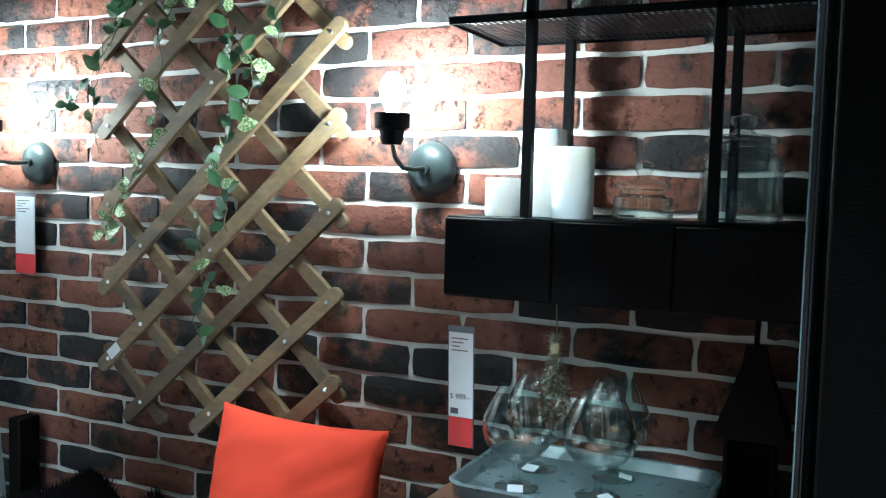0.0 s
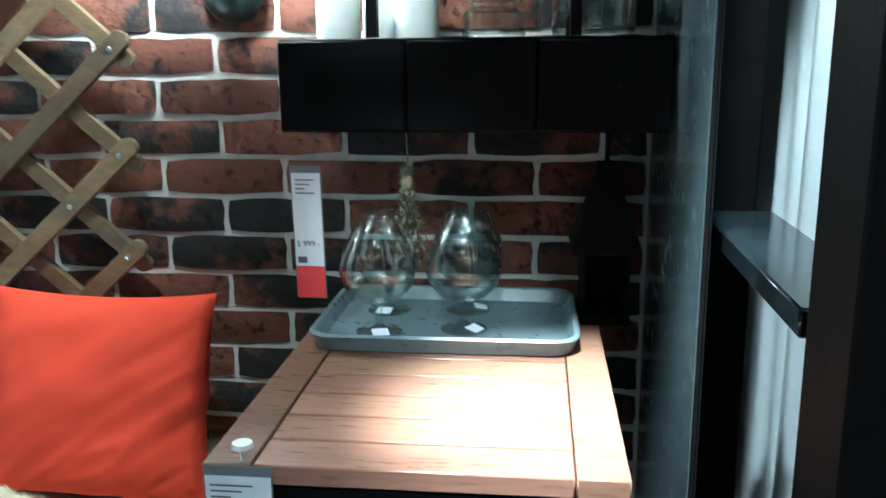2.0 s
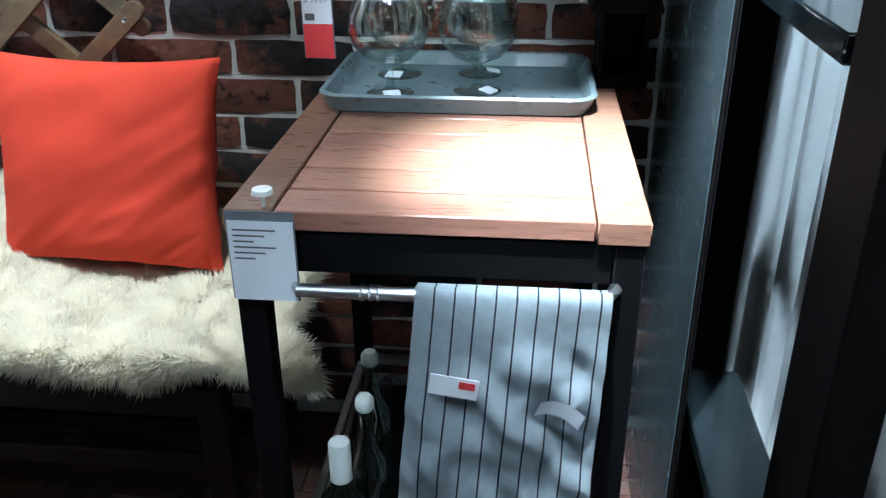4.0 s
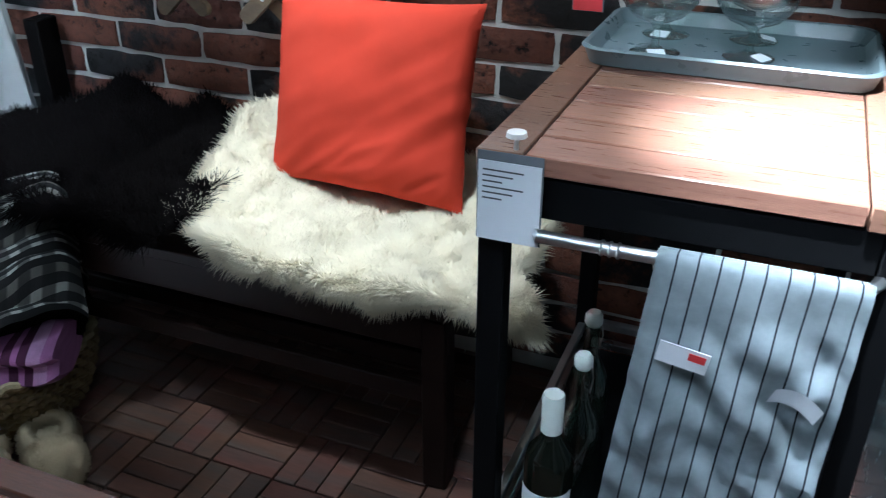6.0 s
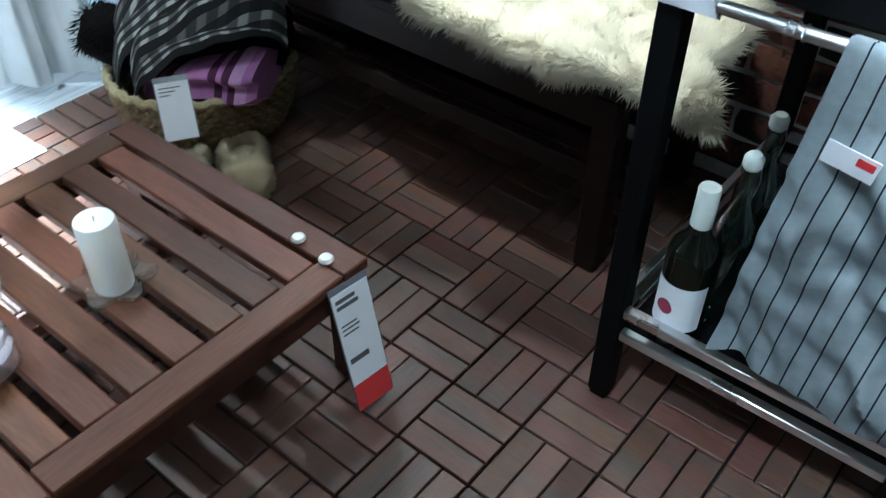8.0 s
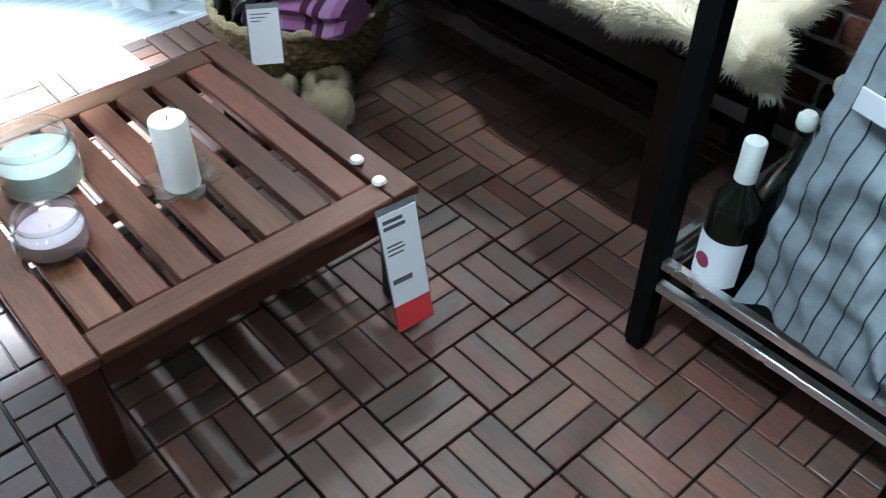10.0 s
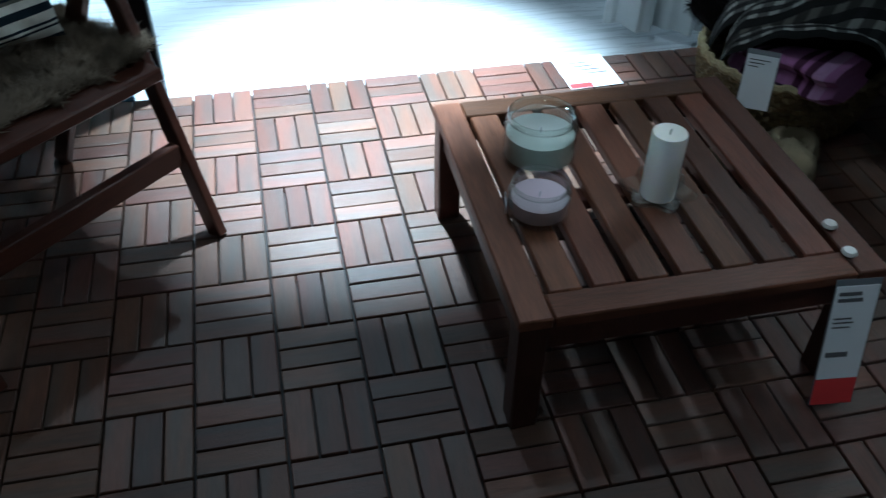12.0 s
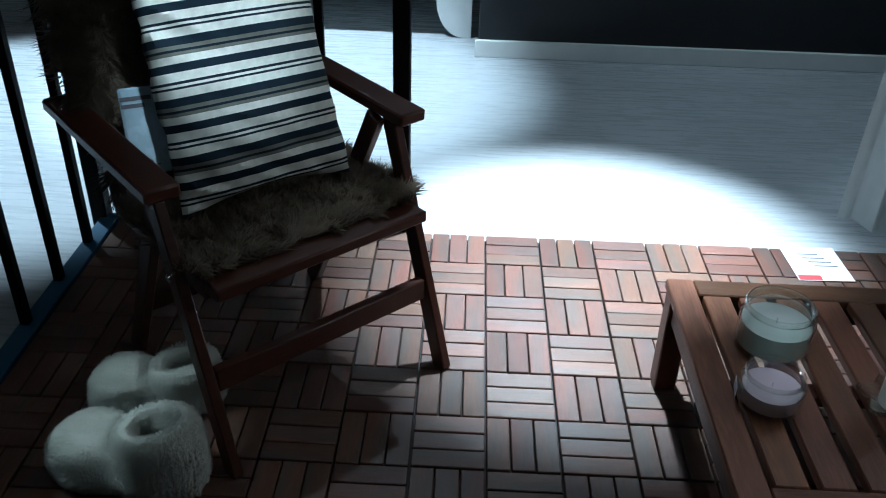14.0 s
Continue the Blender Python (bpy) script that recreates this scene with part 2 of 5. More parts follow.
BRICK = brick_material("handmade_brick")
MORTAR = material("white_mortar", (0.62, 0.60, 0.57), 0.9, vary=0.15, size=40, bump=0.6, bump_size=200)
DECK = material("stained_acacia_deck", (0.128, 0.062, 0.044), 0.40, vary=0.32, size=28, stretch=(1, 6, 6), bump=0.22, bump_size=140,
                piece=0.3, second=(0.074, 0.052, 0.043), second_amount=(0.4, 0.65), hue=0.012)
GRID = material("black_plastic_grid", (0.008, 0.008, 0.009), 0.6, vary=0.1)
WHITE_FLOOR = material("white_vinyl_floor", (0.46, 0.48, 0.50), 0.28, vary=0.08, size=9, stretch=(9, 0.7, 1), bump=0.04, bump_size=60)
DARK_WALL = material("anthracite_wall_paint", (0.012, 0.013, 0.016), 0.6, vary=0.1, size=12)
WHITE_PAINT = material("white_lacquer", (0.78, 0.79, 0.78), 0.35, vary=0.05, size=15, bump=0.05)
BLACK_STEEL = material("black_powder_coated_steel", (0.004, 0.004, 0.0045), 0.55, vary=0.15, size=50, bump=0.1, bump_size=500, spec=0.07)
BLACK_WOOD = material("black_stained_wood", (0.0035, 0.003, 0.003), 0.6, vary=0.3, size=25, stretch=(1, 6, 6), spec=0.04)
BENCH_WOOD = material("dark_brown_stained_wood", (0.013, 0.0065, 0.005), 0.5, vary=0.35, size=25, stretch=(1, 7, 7), bump=0.15, spec=0.2)
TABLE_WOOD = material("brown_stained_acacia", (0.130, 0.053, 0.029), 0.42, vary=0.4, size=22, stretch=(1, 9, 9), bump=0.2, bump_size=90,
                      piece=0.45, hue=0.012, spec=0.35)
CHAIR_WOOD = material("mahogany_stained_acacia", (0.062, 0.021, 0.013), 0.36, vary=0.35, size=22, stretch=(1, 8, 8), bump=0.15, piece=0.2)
CART_WOOD = material("oiled_eucalyptus", (0.25, 0.130, 0.085), 0.3, vary=0.3, size=20, stretch=(1, 9, 9), bump=0.15, bump_size=90, piece=0.34, hue=0.008)
LATTICE_WOOD = material("green_brown_impregnated_pine", (0.150, 0.102, 0.052), 0.65, vary=0.4, size=40, stretch=(1, 2, 2), bump=0.3, piece=0.3,
                        second=(0.085, 0.064, 0.040), second_amount=(0.5, 0.7))
STEEL = material("brushed_steel", (0.72, 0.73, 0.74), 0.3, metal=1.0, vary=0.05, size=8, bump=0)
GUNMETAL = material("gunmetal_enamel", (0.020, 0.027, 0.027), 0.32, vary=0.12, size=30, bump=0.05)
ORANGE = material("orange_cotton", (0.60, 0.056, 0.028), 0.85, vary=0.1, size=14, bump=0.25, bump_size=700, spec=0.2)
WOOL = material("cream_sheepskin", (0.86, 0.775, 0.59), 0.9, vary=0.12, size=9, bump=0.3, spec=0.2)
BLACK_FUR = material("black_fur", (0.005, 0.004, 0.004), 0.9, vary=0.4, size=20, bump=0.4, spec=0.04)
GREY_FUR = material("grey_brown_sheepskin", (0.17, 0.135, 0.10), 0.9, vary=0.35, size=16, bump=0.4, spec=0.2)
WHITE_PLUSH = material("white_plush", (0.76, 0.76, 0.70), 0.95, vary=0.06, size=60, bump=0.6, bump_size=330, spec=0.1)
BEIGE_FELT = material("beige_felt", (0.50, 0.42, 0.28), 0.95, vary=0.12, size=50, bump=0.5, bump_size=400, spec=0.1)
CURTAIN = material("white_cotton_curtain", (0.74, 0.76, 0.76), 0.9, vary=0.06, size=20, bump=0.25, bump_size=500, spec=0.15)
TRAY = material("slate_grey_tray", (0.15, 0.19, 0.205), 0.3, vary=0.1, size=30, bump=0.03)
WAX = material("white_candle_wax", (0.87, 0.87, 0.82), 0.45, vary=0.04, size=20, bump=0.05)
WAX.node_tree.nodes["Principled BSDF"].inputs["Subsurface Weight"].default_value = 0.5
WAX.node_tree.nodes["Principled BSDF"].inputs["Subsurface Radius"].default_value = (0.03, 0.025, 0.018)
GREEN_WAX = material("pale_green_wax", (0.70, 0.745, 0.72), 0.5, vary=0.06, size=20, bump=0.03)
LILAC_WAX = material("lilac_wax", (0.62, 0.50, 0.58), 0.5, vary=0.06, size=20, bump=0.03)
PAPER = material("white_paper", (0.74, 0.76, 0.80), 0.6, vary=0.03, size=20, bump=0.02)
RED_PAPER = material("red_print", (0.62, 0.045, 0.05), 0.5, vary=0.04, bump=0)
INK = material("grey_ink", (0.10, 0.10, 0.11), 0.6, vary=0.05, bump=0)
PLASTIC = material("clear_grey_sleeve", (0.16, 0.17, 0.19), 0.2, vary=0.05, bump=0)
CHROME_PIN = material("white_plastic_pin", (0.82, 0.82, 0.80), 0.3, vary=0.02, bump=0)
LEAF = material("ivy_leaf", (0.032, 0.075, 0.028), 0.45, vary=0.3, size=40, bump=0.2, piece=0.3)
LEAF_EDGE = material("cream_variegated_leaf", (0.42, 0.46, 0.26), 0.5, vary=0.25, size=70, bump=0.1, second=(0.06, 0.13, 0.04), second_amount=(0.45, 0.55))
STEM = material("ivy_stem", (0.08, 0.07, 0.03), 0.7, vary=0.2)
HERB = material("dried_herb", (0.20, 0.19, 0.13), 0.8, vary=0.3, size=60)
TWINE = material("jute_twine", (0.30, 0.25, 0.16), 0.9, vary=0.2, size=200, bump=0.5, bump_size=600)
SEAGRASS = material("woven_seagrass", (0.17, 0.125, 0.06), 0.8, vary=0.4, size=120, bump=0.6, bump_size=400)
WINE_GLASS = material("dark_wine_bottle", (0.006, 0.007, 0.005), 0.08, vary=0.1, bump=0)
CAP = material("white_bottle_cap", (0.62, 0.66, 0.62), 0.4, vary=0.04, bump=0)
BLUE_TRIM = material("blue_floor_trim", (0.03, 0.09, 0.16), 0.5, vary=0.1)
SILL = material("glossy_black_lacquer", (0.006, 0.008, 0.009), 0.12, vary=0.1, size=30, bump=0.02)
GLASS = glass("clear_glass")
JAR_GLASS = glass("clear_jar_glass", (0.95, 0.985, 0.97))
BOTTLE_GLASS = glass("pale_green_glass", (0.80, 0.90, 0.86))
BULB = glow("lit_bulb", (1.0, 0.93, 0.82), 60)
TOWEL = stripes("grey_pinstripe_linen", [(0.91, (0.36, 0.41, 0.44)), (1.0, (0.035, 0.04, 0.05))], 0.0245, 0)
NAVY, CREAM, GREY = (0.010, 0.020, 0.032), (0.76, 0.76, 0.70), (0.16, 0.16, 0.14)
STRIPED = stripes("navy_white_striped_cotton", [(0.14, NAVY), (0.28, CREAM), (0.32, NAVY), (0.36, CREAM), (0.41, NAVY), (0.56, CREAM),
                  (0.70, NAVY), (0.83, CREAM), (0.89, GREY), (0.93, NAVY), (1.0, GREY)], 0.105, 1)
PLAID = stripes("black_white_plaid_wool", [(0.2, (0.02, 0.02, 0.02)), (0.3, (0.52, 0.51, 0.47)), (0.45, (0.05, 0.05, 0.05)), (0.6, (0.42, 0.41, 0.37)),
                (0.8, (0.03, 0.03, 0.03)), (1.0, (0.17, 0.16, 0.14))], 0.06, 1, bump=0.6, bump_size=300)
def plaid(m, dark, period):
    """Adds a second set of bands across the first."""
    n, l = m.node_tree.nodes, m.node_tree.links
    tc = n.new("ShaderNodeTexCoord")
    sep = n.new("ShaderNodeSeparateXYZ")
    l.new(tc.outputs["UV"], sep.inputs[0])
    w = n.new("ShaderNodeMath")
    w.operation = "PINGPONG"
    w.inputs[1].default_value = period
    l.new(sep.outputs[0], w.inputs[0])
    mr = n.new("ShaderNodeMapRange")
    mr.inputs["From Min"].default_value, mr.inputs["From Max"].default_value = period * 0.35, period * 0.55
    l.new(w.outputs[0], mr.inputs["Value"])
    mix = n.new("ShaderNodeMix")
    mix.data_type = "RGBA"
    mix.inputs["B"].default_value = (*dark, 1)
    b = n["Principled BSDF"]
    old = b.inputs["Base Color"].links[0].from_socket
    half = n.new("ShaderNodeMath")
    half.operation = "MULTIPLY"
    half.inputs[1].default_value = 0.75
    l.new(mr.outputs[0], half.inputs[0])
    l.new(half.outputs[0], mix.inputs["Factor"])
    l.new(old, mix.inputs["A"])
    l.new(mix.outputs["Result"], b.inputs["Base Color"])


plaid(PLAID, (0.02, 0.02, 0.02), 0.03)
PURPLE = stripes("purple_plaid_wool", [(0.4, (0.27, 0.11, 0.24)), (0.55, (0.05, 0.012, 0.035)), (0.65, (0.27, 0.11, 0.24)), (0.8, (0.05, 0.012, 0.035)),
                 (1.0, (0.36, 0.20, 0.34))], 0.13, 0, bump=0.6, bump_size=300)


# ---- mesh helpers ----
def link(name, mesh, mat, parent=None, label="", at=None):
    ob = new(name, mesh)
    if mat:
        mesh.materials.clear()
        mesh.materials.append(mat)
    if parent:
        ob.parent = parent
    if at is not None:
        ob.matrix_basis = at
    if label:
        tagged(ob, label)
    return ob


def finish(bm, name, smooth=True, angle=40):
    mesh = bpy.data.meshes.new(name)
    bmesh.ops.recalc_face_normals(bm, faces=bm.faces)
    if smooth:
        for f in bm.faces:
            f.smooth = True
        for e in bm.edges:
            if len(e.link_faces) == 2 and e.calc_face_angle(0) > radians(angle):
                e.smooth = False
    bm.to_mesh(mesh)
    bm.free()
    return mesh


def part(name, bm, mat, parent=None, label="", at=None):
    return link(name, finish(bm, name), mat, parent, label, at)


def box(bm, x0, x1, y0, y1, z0, z1, bevel=0.0, segs=1, m=None):
    g = bmesh.ops.create_cube(bm, size=1, matrix=Matrix.LocRotScale(((x0 + x1) / 2, (y0 + y1) / 2, (z0 + z1) / 2), None, (x1 - x0, y1 - y0, z1 - z0)))
    vs = g["verts"]
    if bevel:
        es = list({e for v in vs for e in v.link_edges})
        r = bmesh.ops.bevel(bm, geom=es, offset=bevel, segments=segs, affect="EDGES", profile=0.6)
        vs = list({v for f in r["faces"] for v in f.verts} | {v for v in vs if v.is_valid})
    if m is not None:
        bmesh.ops.transform(bm, matrix=m, verts=vs)
    return bm


def boxes(*args, bevel=0.002):
    bm = bmesh.new()
    for a in args:
        box(bm, *a, bevel=bevel)
    return bm


def beam(a, b, w, h, bevel=0.003, up=(0, 0, 1)):
    """A bar of w x h from point a to point b."""
    a, b = Vector(a), Vector(b)
    d = b - a
    zax = d.normalized()
    xax = Vector(up).cross(zax)
    if xax.length < 1e-3:
        xax = Vector((1, 0, 0)).cross(zax)
    xax.normalize()
    yax = zax.cross(xax)
    m = Matrix((xax, yax, zax)).transposed().to_4x4()
    m.translation = (a + b) / 2
    bm = bmesh.new()
    box(bm, -w / 2, w / 2, -h / 2, h / 2, -d.length / 2, d.length / 2, bevel, m=m)
    return bm


def lathe(profile, n=32, cap=True):
    """A turned shape from (radius, height) pairs."""
    bm = bmesh.new()
    rings = []
    for r, z in profile:
        if r < 1e-5:
            rings.append([bm.verts.new((0, 0, z))])
        else:
            rings.append([bm.verts.new((r * math.cos(2 * math.pi * k / n), r * math.sin(2 * math.pi * k / n), z)) for k in range(n)])
    for p, q in zip(rings, rings[1:]):
        for k in range(n):
            a, b = p[k % len(p)], p[(k + 1) % len(p)]
            c, d = q[(k + 1) % len(q)], q[k % len(q)]
            vs = list(dict.fromkeys((a, b, c, d)))
            if len(vs) > 2:
                bm.faces.new(vs)
    return bm


def tube(points, r, n=10):
    """A round bar along points."""
    bm = bmesh.new()
    pts = [Vector(p) for p in points]
    rings = []
    ref = Vector((0.13, 0.31, 0.94))
    for k, p in enumerate(pts):
        t = (pts[min(k + 1, len(pts) - 1)] - pts[max(k - 1, 0)]).normalized()
        u = t.cross(ref)
        if u.length < 0.05:
            u = t.cross(Vector((1, 0, 0)))
        u.normalize()
        v = t.cross(u)
        rad = r[k] if isinstance(r, (list, tuple)) else r
        rings.append([bm.verts.new(p + rad * (math.cos(2 * math.pi * j / n) * u + math.sin(2 * math.pi * j / n) * v)) for j in range(n)])
    for p, q in zip(rings, rings[1:]):
        for j in range(n):
            bm.faces.new((p[j], p[(j + 1) % n], q[(j + 1) % n], q[j]))
    bm.faces.new(rings[0][::-1])
    bm.faces.new(rings[-1])
    return bm


def sheet(nu, nv, f, thick=0.0):
    """A surface f(u, v) for u, v in 0..1, with a UV layer in metres given by f's second result."""
    bm = bmesh.new()
    uvl = bm.loops.layers.uv.new("UVMap")
    g, uv = [], {}
    for i in range(nu + 1):
        row = []
        for j in range(nv + 1):
            p, t = f(i / nu, j / nv)
            w = bm.verts.new(p)
            uv[w] = t
            row.append(w)
        g.append(row)
    for i in range(nu):
        for j in range(nv):
            fc = bm.faces.new((g[i][j], g[i + 1][j], g[i + 1][j + 1], g[i][j + 1]))
            for lp in fc.loops:
                lp[uvl].uv = uv[lp.vert]
    if thick:
        bmesh.ops.solidify(bm, geom=bm.faces[:], thickness=thick)
    return bm


def thing(name, label, category, at=(0, 0, 0), group=""):
    ob = new(name)
    ob.location = at
    return tagged(ob, label, category, group)


def mark(ob, label, category="", group="", kind=""):
    return tagged(ob, label, category, group, kind)


def tufts(name, samples, length, width, mat, parent=None, seed=3, droop=0.5, clump=0.35):
    """Wool or fur: many narrow tapering locks that stand on the given points along their normals."""
    rng = random.Random(seed)
    verts, faces, soft = [], [], []
    for p, nrm in samples:
        nrm = Vector(nrm).normalized()
        c = noise.noise_vector(Vector(p) * 26.0)
        flow = c - nrm * c.dot(nrm) + Vector((0, 0, -0.12 * droop))
        jit = Vector((rng.uniform(-1, 1), rng.uniform(-1, 1), rng.uniform(-1, 1)))
        d = (0.75 * nrm + clump * 3.2 * flow + 0.3 * jit).normalized()
        ln = length * rng.uniform(0.6, 1.25)
        side = d.cross(nrm + 0.25 * jit)
        if side.length < 1e-3:
            continue
        side = side.normalized() * width * rng.uniform(0.6, 1.3)
        p = Vector(p) - 0.05 * length * nrm
        across = d.cross(side)
        tip = p + d * ln + Vector((0, 0, -droop * ln * 0.25)) + 0.12 * ln * c
        k = len(verts)
        verts += [p + side, p - 0.5 * side + 0.87 * across, p - 0.5 * side - 0.87 * across, tip]
        faces += [(k, k + 1, k + 3), (k + 1, k + 2, k + 3), (k + 2, k, k + 3)]
        soft += [(nrm + (0.2 + 1.6 * clump) * c + 0.25 * jit).normalized()] * 4
    mesh = bpy.data.meshes.new(name)
    mesh.from_pydata(verts, [], faces)
    mesh.polygons.foreach_set("use_smooth", [True] * len(faces))
    if clump < 0.3:
        mesh.normals_split_custom_set_from_vertices(soft)
    return link(name, mesh, mat, parent)


def writing(name, text, size, mat, parent, m):
    cu = bpy.data.curves.new(name, "FONT")
    cu.body, cu.size, cu.extrude = text, size, 0.0004
    dg = bpy.data.objects.new(name, cu)
    scene.collection.objects.link(dg)
    bpy.context.view_layer.update()
    mesh = bpy.data.meshes.new_from_object(dg.evaluated_get(bpy.context.evaluated_depsgraph_get()))
    bpy.data.objects.remove(dg)
    return link(name, mesh, mat, parent, at=m)


# ---- structure ----
WALL_Y, PITCH_X, PITCH_Z = 1.92, 0.248, 0.0783
wall = link("wall_north", finish(boxes((-2.35, 0.35, WALL_Y + 0.007, WALL_Y + 0.12, -0.1, 3.1), bevel=0), "wall_north"), MORTAR)
mark(wall, "brick wall of red and charred handmade bricks with white mortar", kind="structure")
floor = link("floor", finish(boxes((-2.1, 0.75, -1.05, 1.95, -0.03, -0.019), bevel=0), "floor"), GRID)
mark(floor, "terrace floor of brown wooden deck tiles in a basket weave", kind="structure")
hall = link("ground", finish(boxes((-9, 6, -9, 6, -0.08, -0.035), bevel=0), "ground"), WHITE_FLOOR)
mark(hall, "pale grey glossy shop floor beside the terrace", kind="structure")
far = link("wall_west", finish(boxes((-3.95, -3.72, -0.03, 6, -0.035, 3.1), bevel=0.003), "wall_west"), DARK_WALL)
mark(far, "dark anthracite painted wall across the walkway", kind="structure")
base = link("baseboard", finish(boxes((-3.72, -3.70, -0.045, 6, -0.035, 0.042), bevel=0.003), "baseboard"), WHITE_PAINT)
mark(base, "white baseboard along the dark wall", kind="structure")
back_wall = link("wall_far", finish(boxes((-6.2, -6.0, -9, 6, -0.035, 3.1), bevel=0), "wall_far"), WHITE_PAINT)
mark(back_wall, "white wall deep in the shop hall", kind="structure")
ceiling = link("ceiling", finish(boxes((-9, 6, -9, 6, 3.1, 3.2), bevel=0), "ceiling"), DARK_WALL)
mark(ceiling, "dark ceiling of the shop hall", kind="structure")
east = link("wall_east", finish(boxes((0.75, 0.85, -3, 2.1, -0.035, 3.1), bevel=0), "wall_east"), DARK_WALL)
mark(east, "dark partition wall behind the curtain", kind="structure")
south = link("wall_south", finish(boxes((-9, 6, -5.2, -5.0, -0.035, 3.1), bevel=0), "wall_south"), DARK_WALL)
mark(south, "plain dark wall at the back of the hall", kind="structure")
trim = link("trim", finish(boxes((-2.13, 0.75, -1.105, -1.055, -0.035, 0.004), (-2.125, -2.102, -1.055, -0.3, -0.035, 0.002), bevel=0.002), "trim"), BLUE_TRIM)
mark(trim, "blue edge trim of the terrace floor", kind="structure")

# partition beside the cart
panel = link("partition", finish(boxes((0.0462, 0.0525, 1.37, 1.91, -0.03, 3.0), bevel=0.001), "partition"), BLACK_WOOD)
PANEL = material("blue_grey_lacquered_board", (0.03, 0.04, 0.044), 0.25, vary=0.08, size=20, bump=0.03)
mark(panel, "black partition board beside the cart", kind="structure")
face = link("trim", finish(boxes((0.0440, 0.0459, 1.372, 1.91, -0.03, 3.0), bevel=0), "trim"), PANEL)
mark(face, "blue-grey lacquered face of the partition board", kind="structure")


# ---- bench, fur and cushion ----
def bench():
    t = thing("bench", "dark brown stained wooden bench along the brick wall", "bench", (-1.32, 1.68, 0))
    w, y0, y1 = 0.615, -0.235, 0.2
    for k in range(5):
        a = y0 + k * (y1 - y0) / 5
        part("slat", boxes((-w, w, a + 0.003, a + (y1 - y0) / 5 - 0.003, 0.40, 0.425), bevel=0.003), BENCH_WOOD, t)
    part("front_rail", boxes((-w, w, y0 + 0.012, y0 + 0.035, 0.325, 0.398), bevel=0.003), BENCH_WOOD, t)
    part("back_rail", boxes((-w, w, y1 - 0.035, y1 - 0.012, 0.325, 0.398), bevel=0.003), BENCH_WOOD, t)
    part("stretcher", boxes((-w, w, -0.02, 0.02, 0.12, 0.16), bevel=0.003), BENCH_WOOD, t)
    part("low_rail", boxes((-w + 0.03, w - 0.03, y0 + 0.015, y0 + 0.035, 0.20, 0.24), bevel=0.003), BENCH_WOOD, t)
    for x in (-w + 0.03, w - 0.03):
        for y in (y0 + 0.03, y1 - 0.03):
            part("leg", boxes((x - 0.025, x + 0.025, y - 0.025, y + 0.025, 0, 0.398), bevel=0.004), BENCH_WOOD, t)
    part("end_post", boxes((-w - 0.055, -w - 0.01, 0.15, 0.22, 0, 0.74), bevel=0.004), BLACK_WOOD, t, "black post at the end of the bench")
    return t


bench()


def skin(name, label, cx, cy, hx, hy, z, drop, mat, seed, length, n, edge=0.12, front=-0.21, puff=0.015, back=0.0, lobe=0.0, rise=0.0, lock=0.06):
    """A hide that lies on a seat and falls over its front edge."""
    rng = random.Random(seed)
    t = thing(name, label, "sheepskin", (cx, cy, z))

    def rim(a):
        return 1 + edge * math.sin(2 * a + seed) + 0.7 * edge * math.sin(5 * a + 2 * seed) + 0.4 * edge * math.sin(9 * a) + lobe * math.exp(-((a - 5.62) / 0.2) ** 2)

    def place(a, r):
        r = r * rim(a)
        x, y = hx * r * math.copysign(abs(math.cos(a)) ** 0.75, math.cos(a)), hy * r * math.copysign(abs(math.sin(a)) ** 0.75, math.sin(a))
        zz = puff * noise.noise(Vector((x * 9, y * 9, seed))) + back * max(0.0, min(1.0, y / hy)) ** 1.5 + rise * max(0.0, -x / hx) ** 2 * max(0.3, min(1.0, 0.7 + y / hy))
        nrm = Vector((0.2 * math.cos(a) * r ** 3, 0.2 * math.sin(a) * r ** 3, 1))
        if y < front:
            over = front - y
            turn = min(1.0, over / 0.035)
            y = front - 0.025 * turn
            zz -= max(0.0, over - 0.01) * drop
            nrm = Vector((0, -turn - 0.2, 1 - turn + 0.15))
        return Vector((x, y, zz)), nrm

    def surf(u, v):
        p, _ = place(2 * math.pi * u, v)
        return p, (p.x, p.y)

    bm = sheet(72, 24, surf)
    bmesh.ops.remove_doubles(bm, verts=bm.verts, dist=0.0005)
    part("hide", bm, mat, t)
    pts = []
    for k in range(n):
        a, r = rng.uniform(0, 2 * math.pi), math.sqrt(rng.random())
        pts.append(place(a, r))
    tufts("wool", pts, length, 0.0027, mat, t, seed, clump=lock)
    rims = [place(rng.uniform(0, 2 * math.pi), rng.uniform(0.94, 1.01)) for k in range(n // 8)]
    tufts("fringe", [(p, q + 1.2 * Vector((p.x / hx, p.y / hy, -0.2))) for p, q in rims], length * 1.25, 0.002, mat, t, seed + 1, clump=0.07)
    return t


skin("sheepskin", "cream long-haired sheepskin draped over the bench seat", -0.975, 1.675, 0.365, 0.285, 0.468, 0.35, WOOL, 4, 0.032, 120000, 0.05, -0.24, 0.020, 0.05, 0.44, 0.13, lock=0.30)
skin("sheepskin", "black long-haired fur spread over the bench", -1.60, 1.645, 0.335, 0.295, 0.50, 0.5, BLACK_FUR, 9, 0.042, 26000, 0.06, -0.225, 0.05, 0.045)


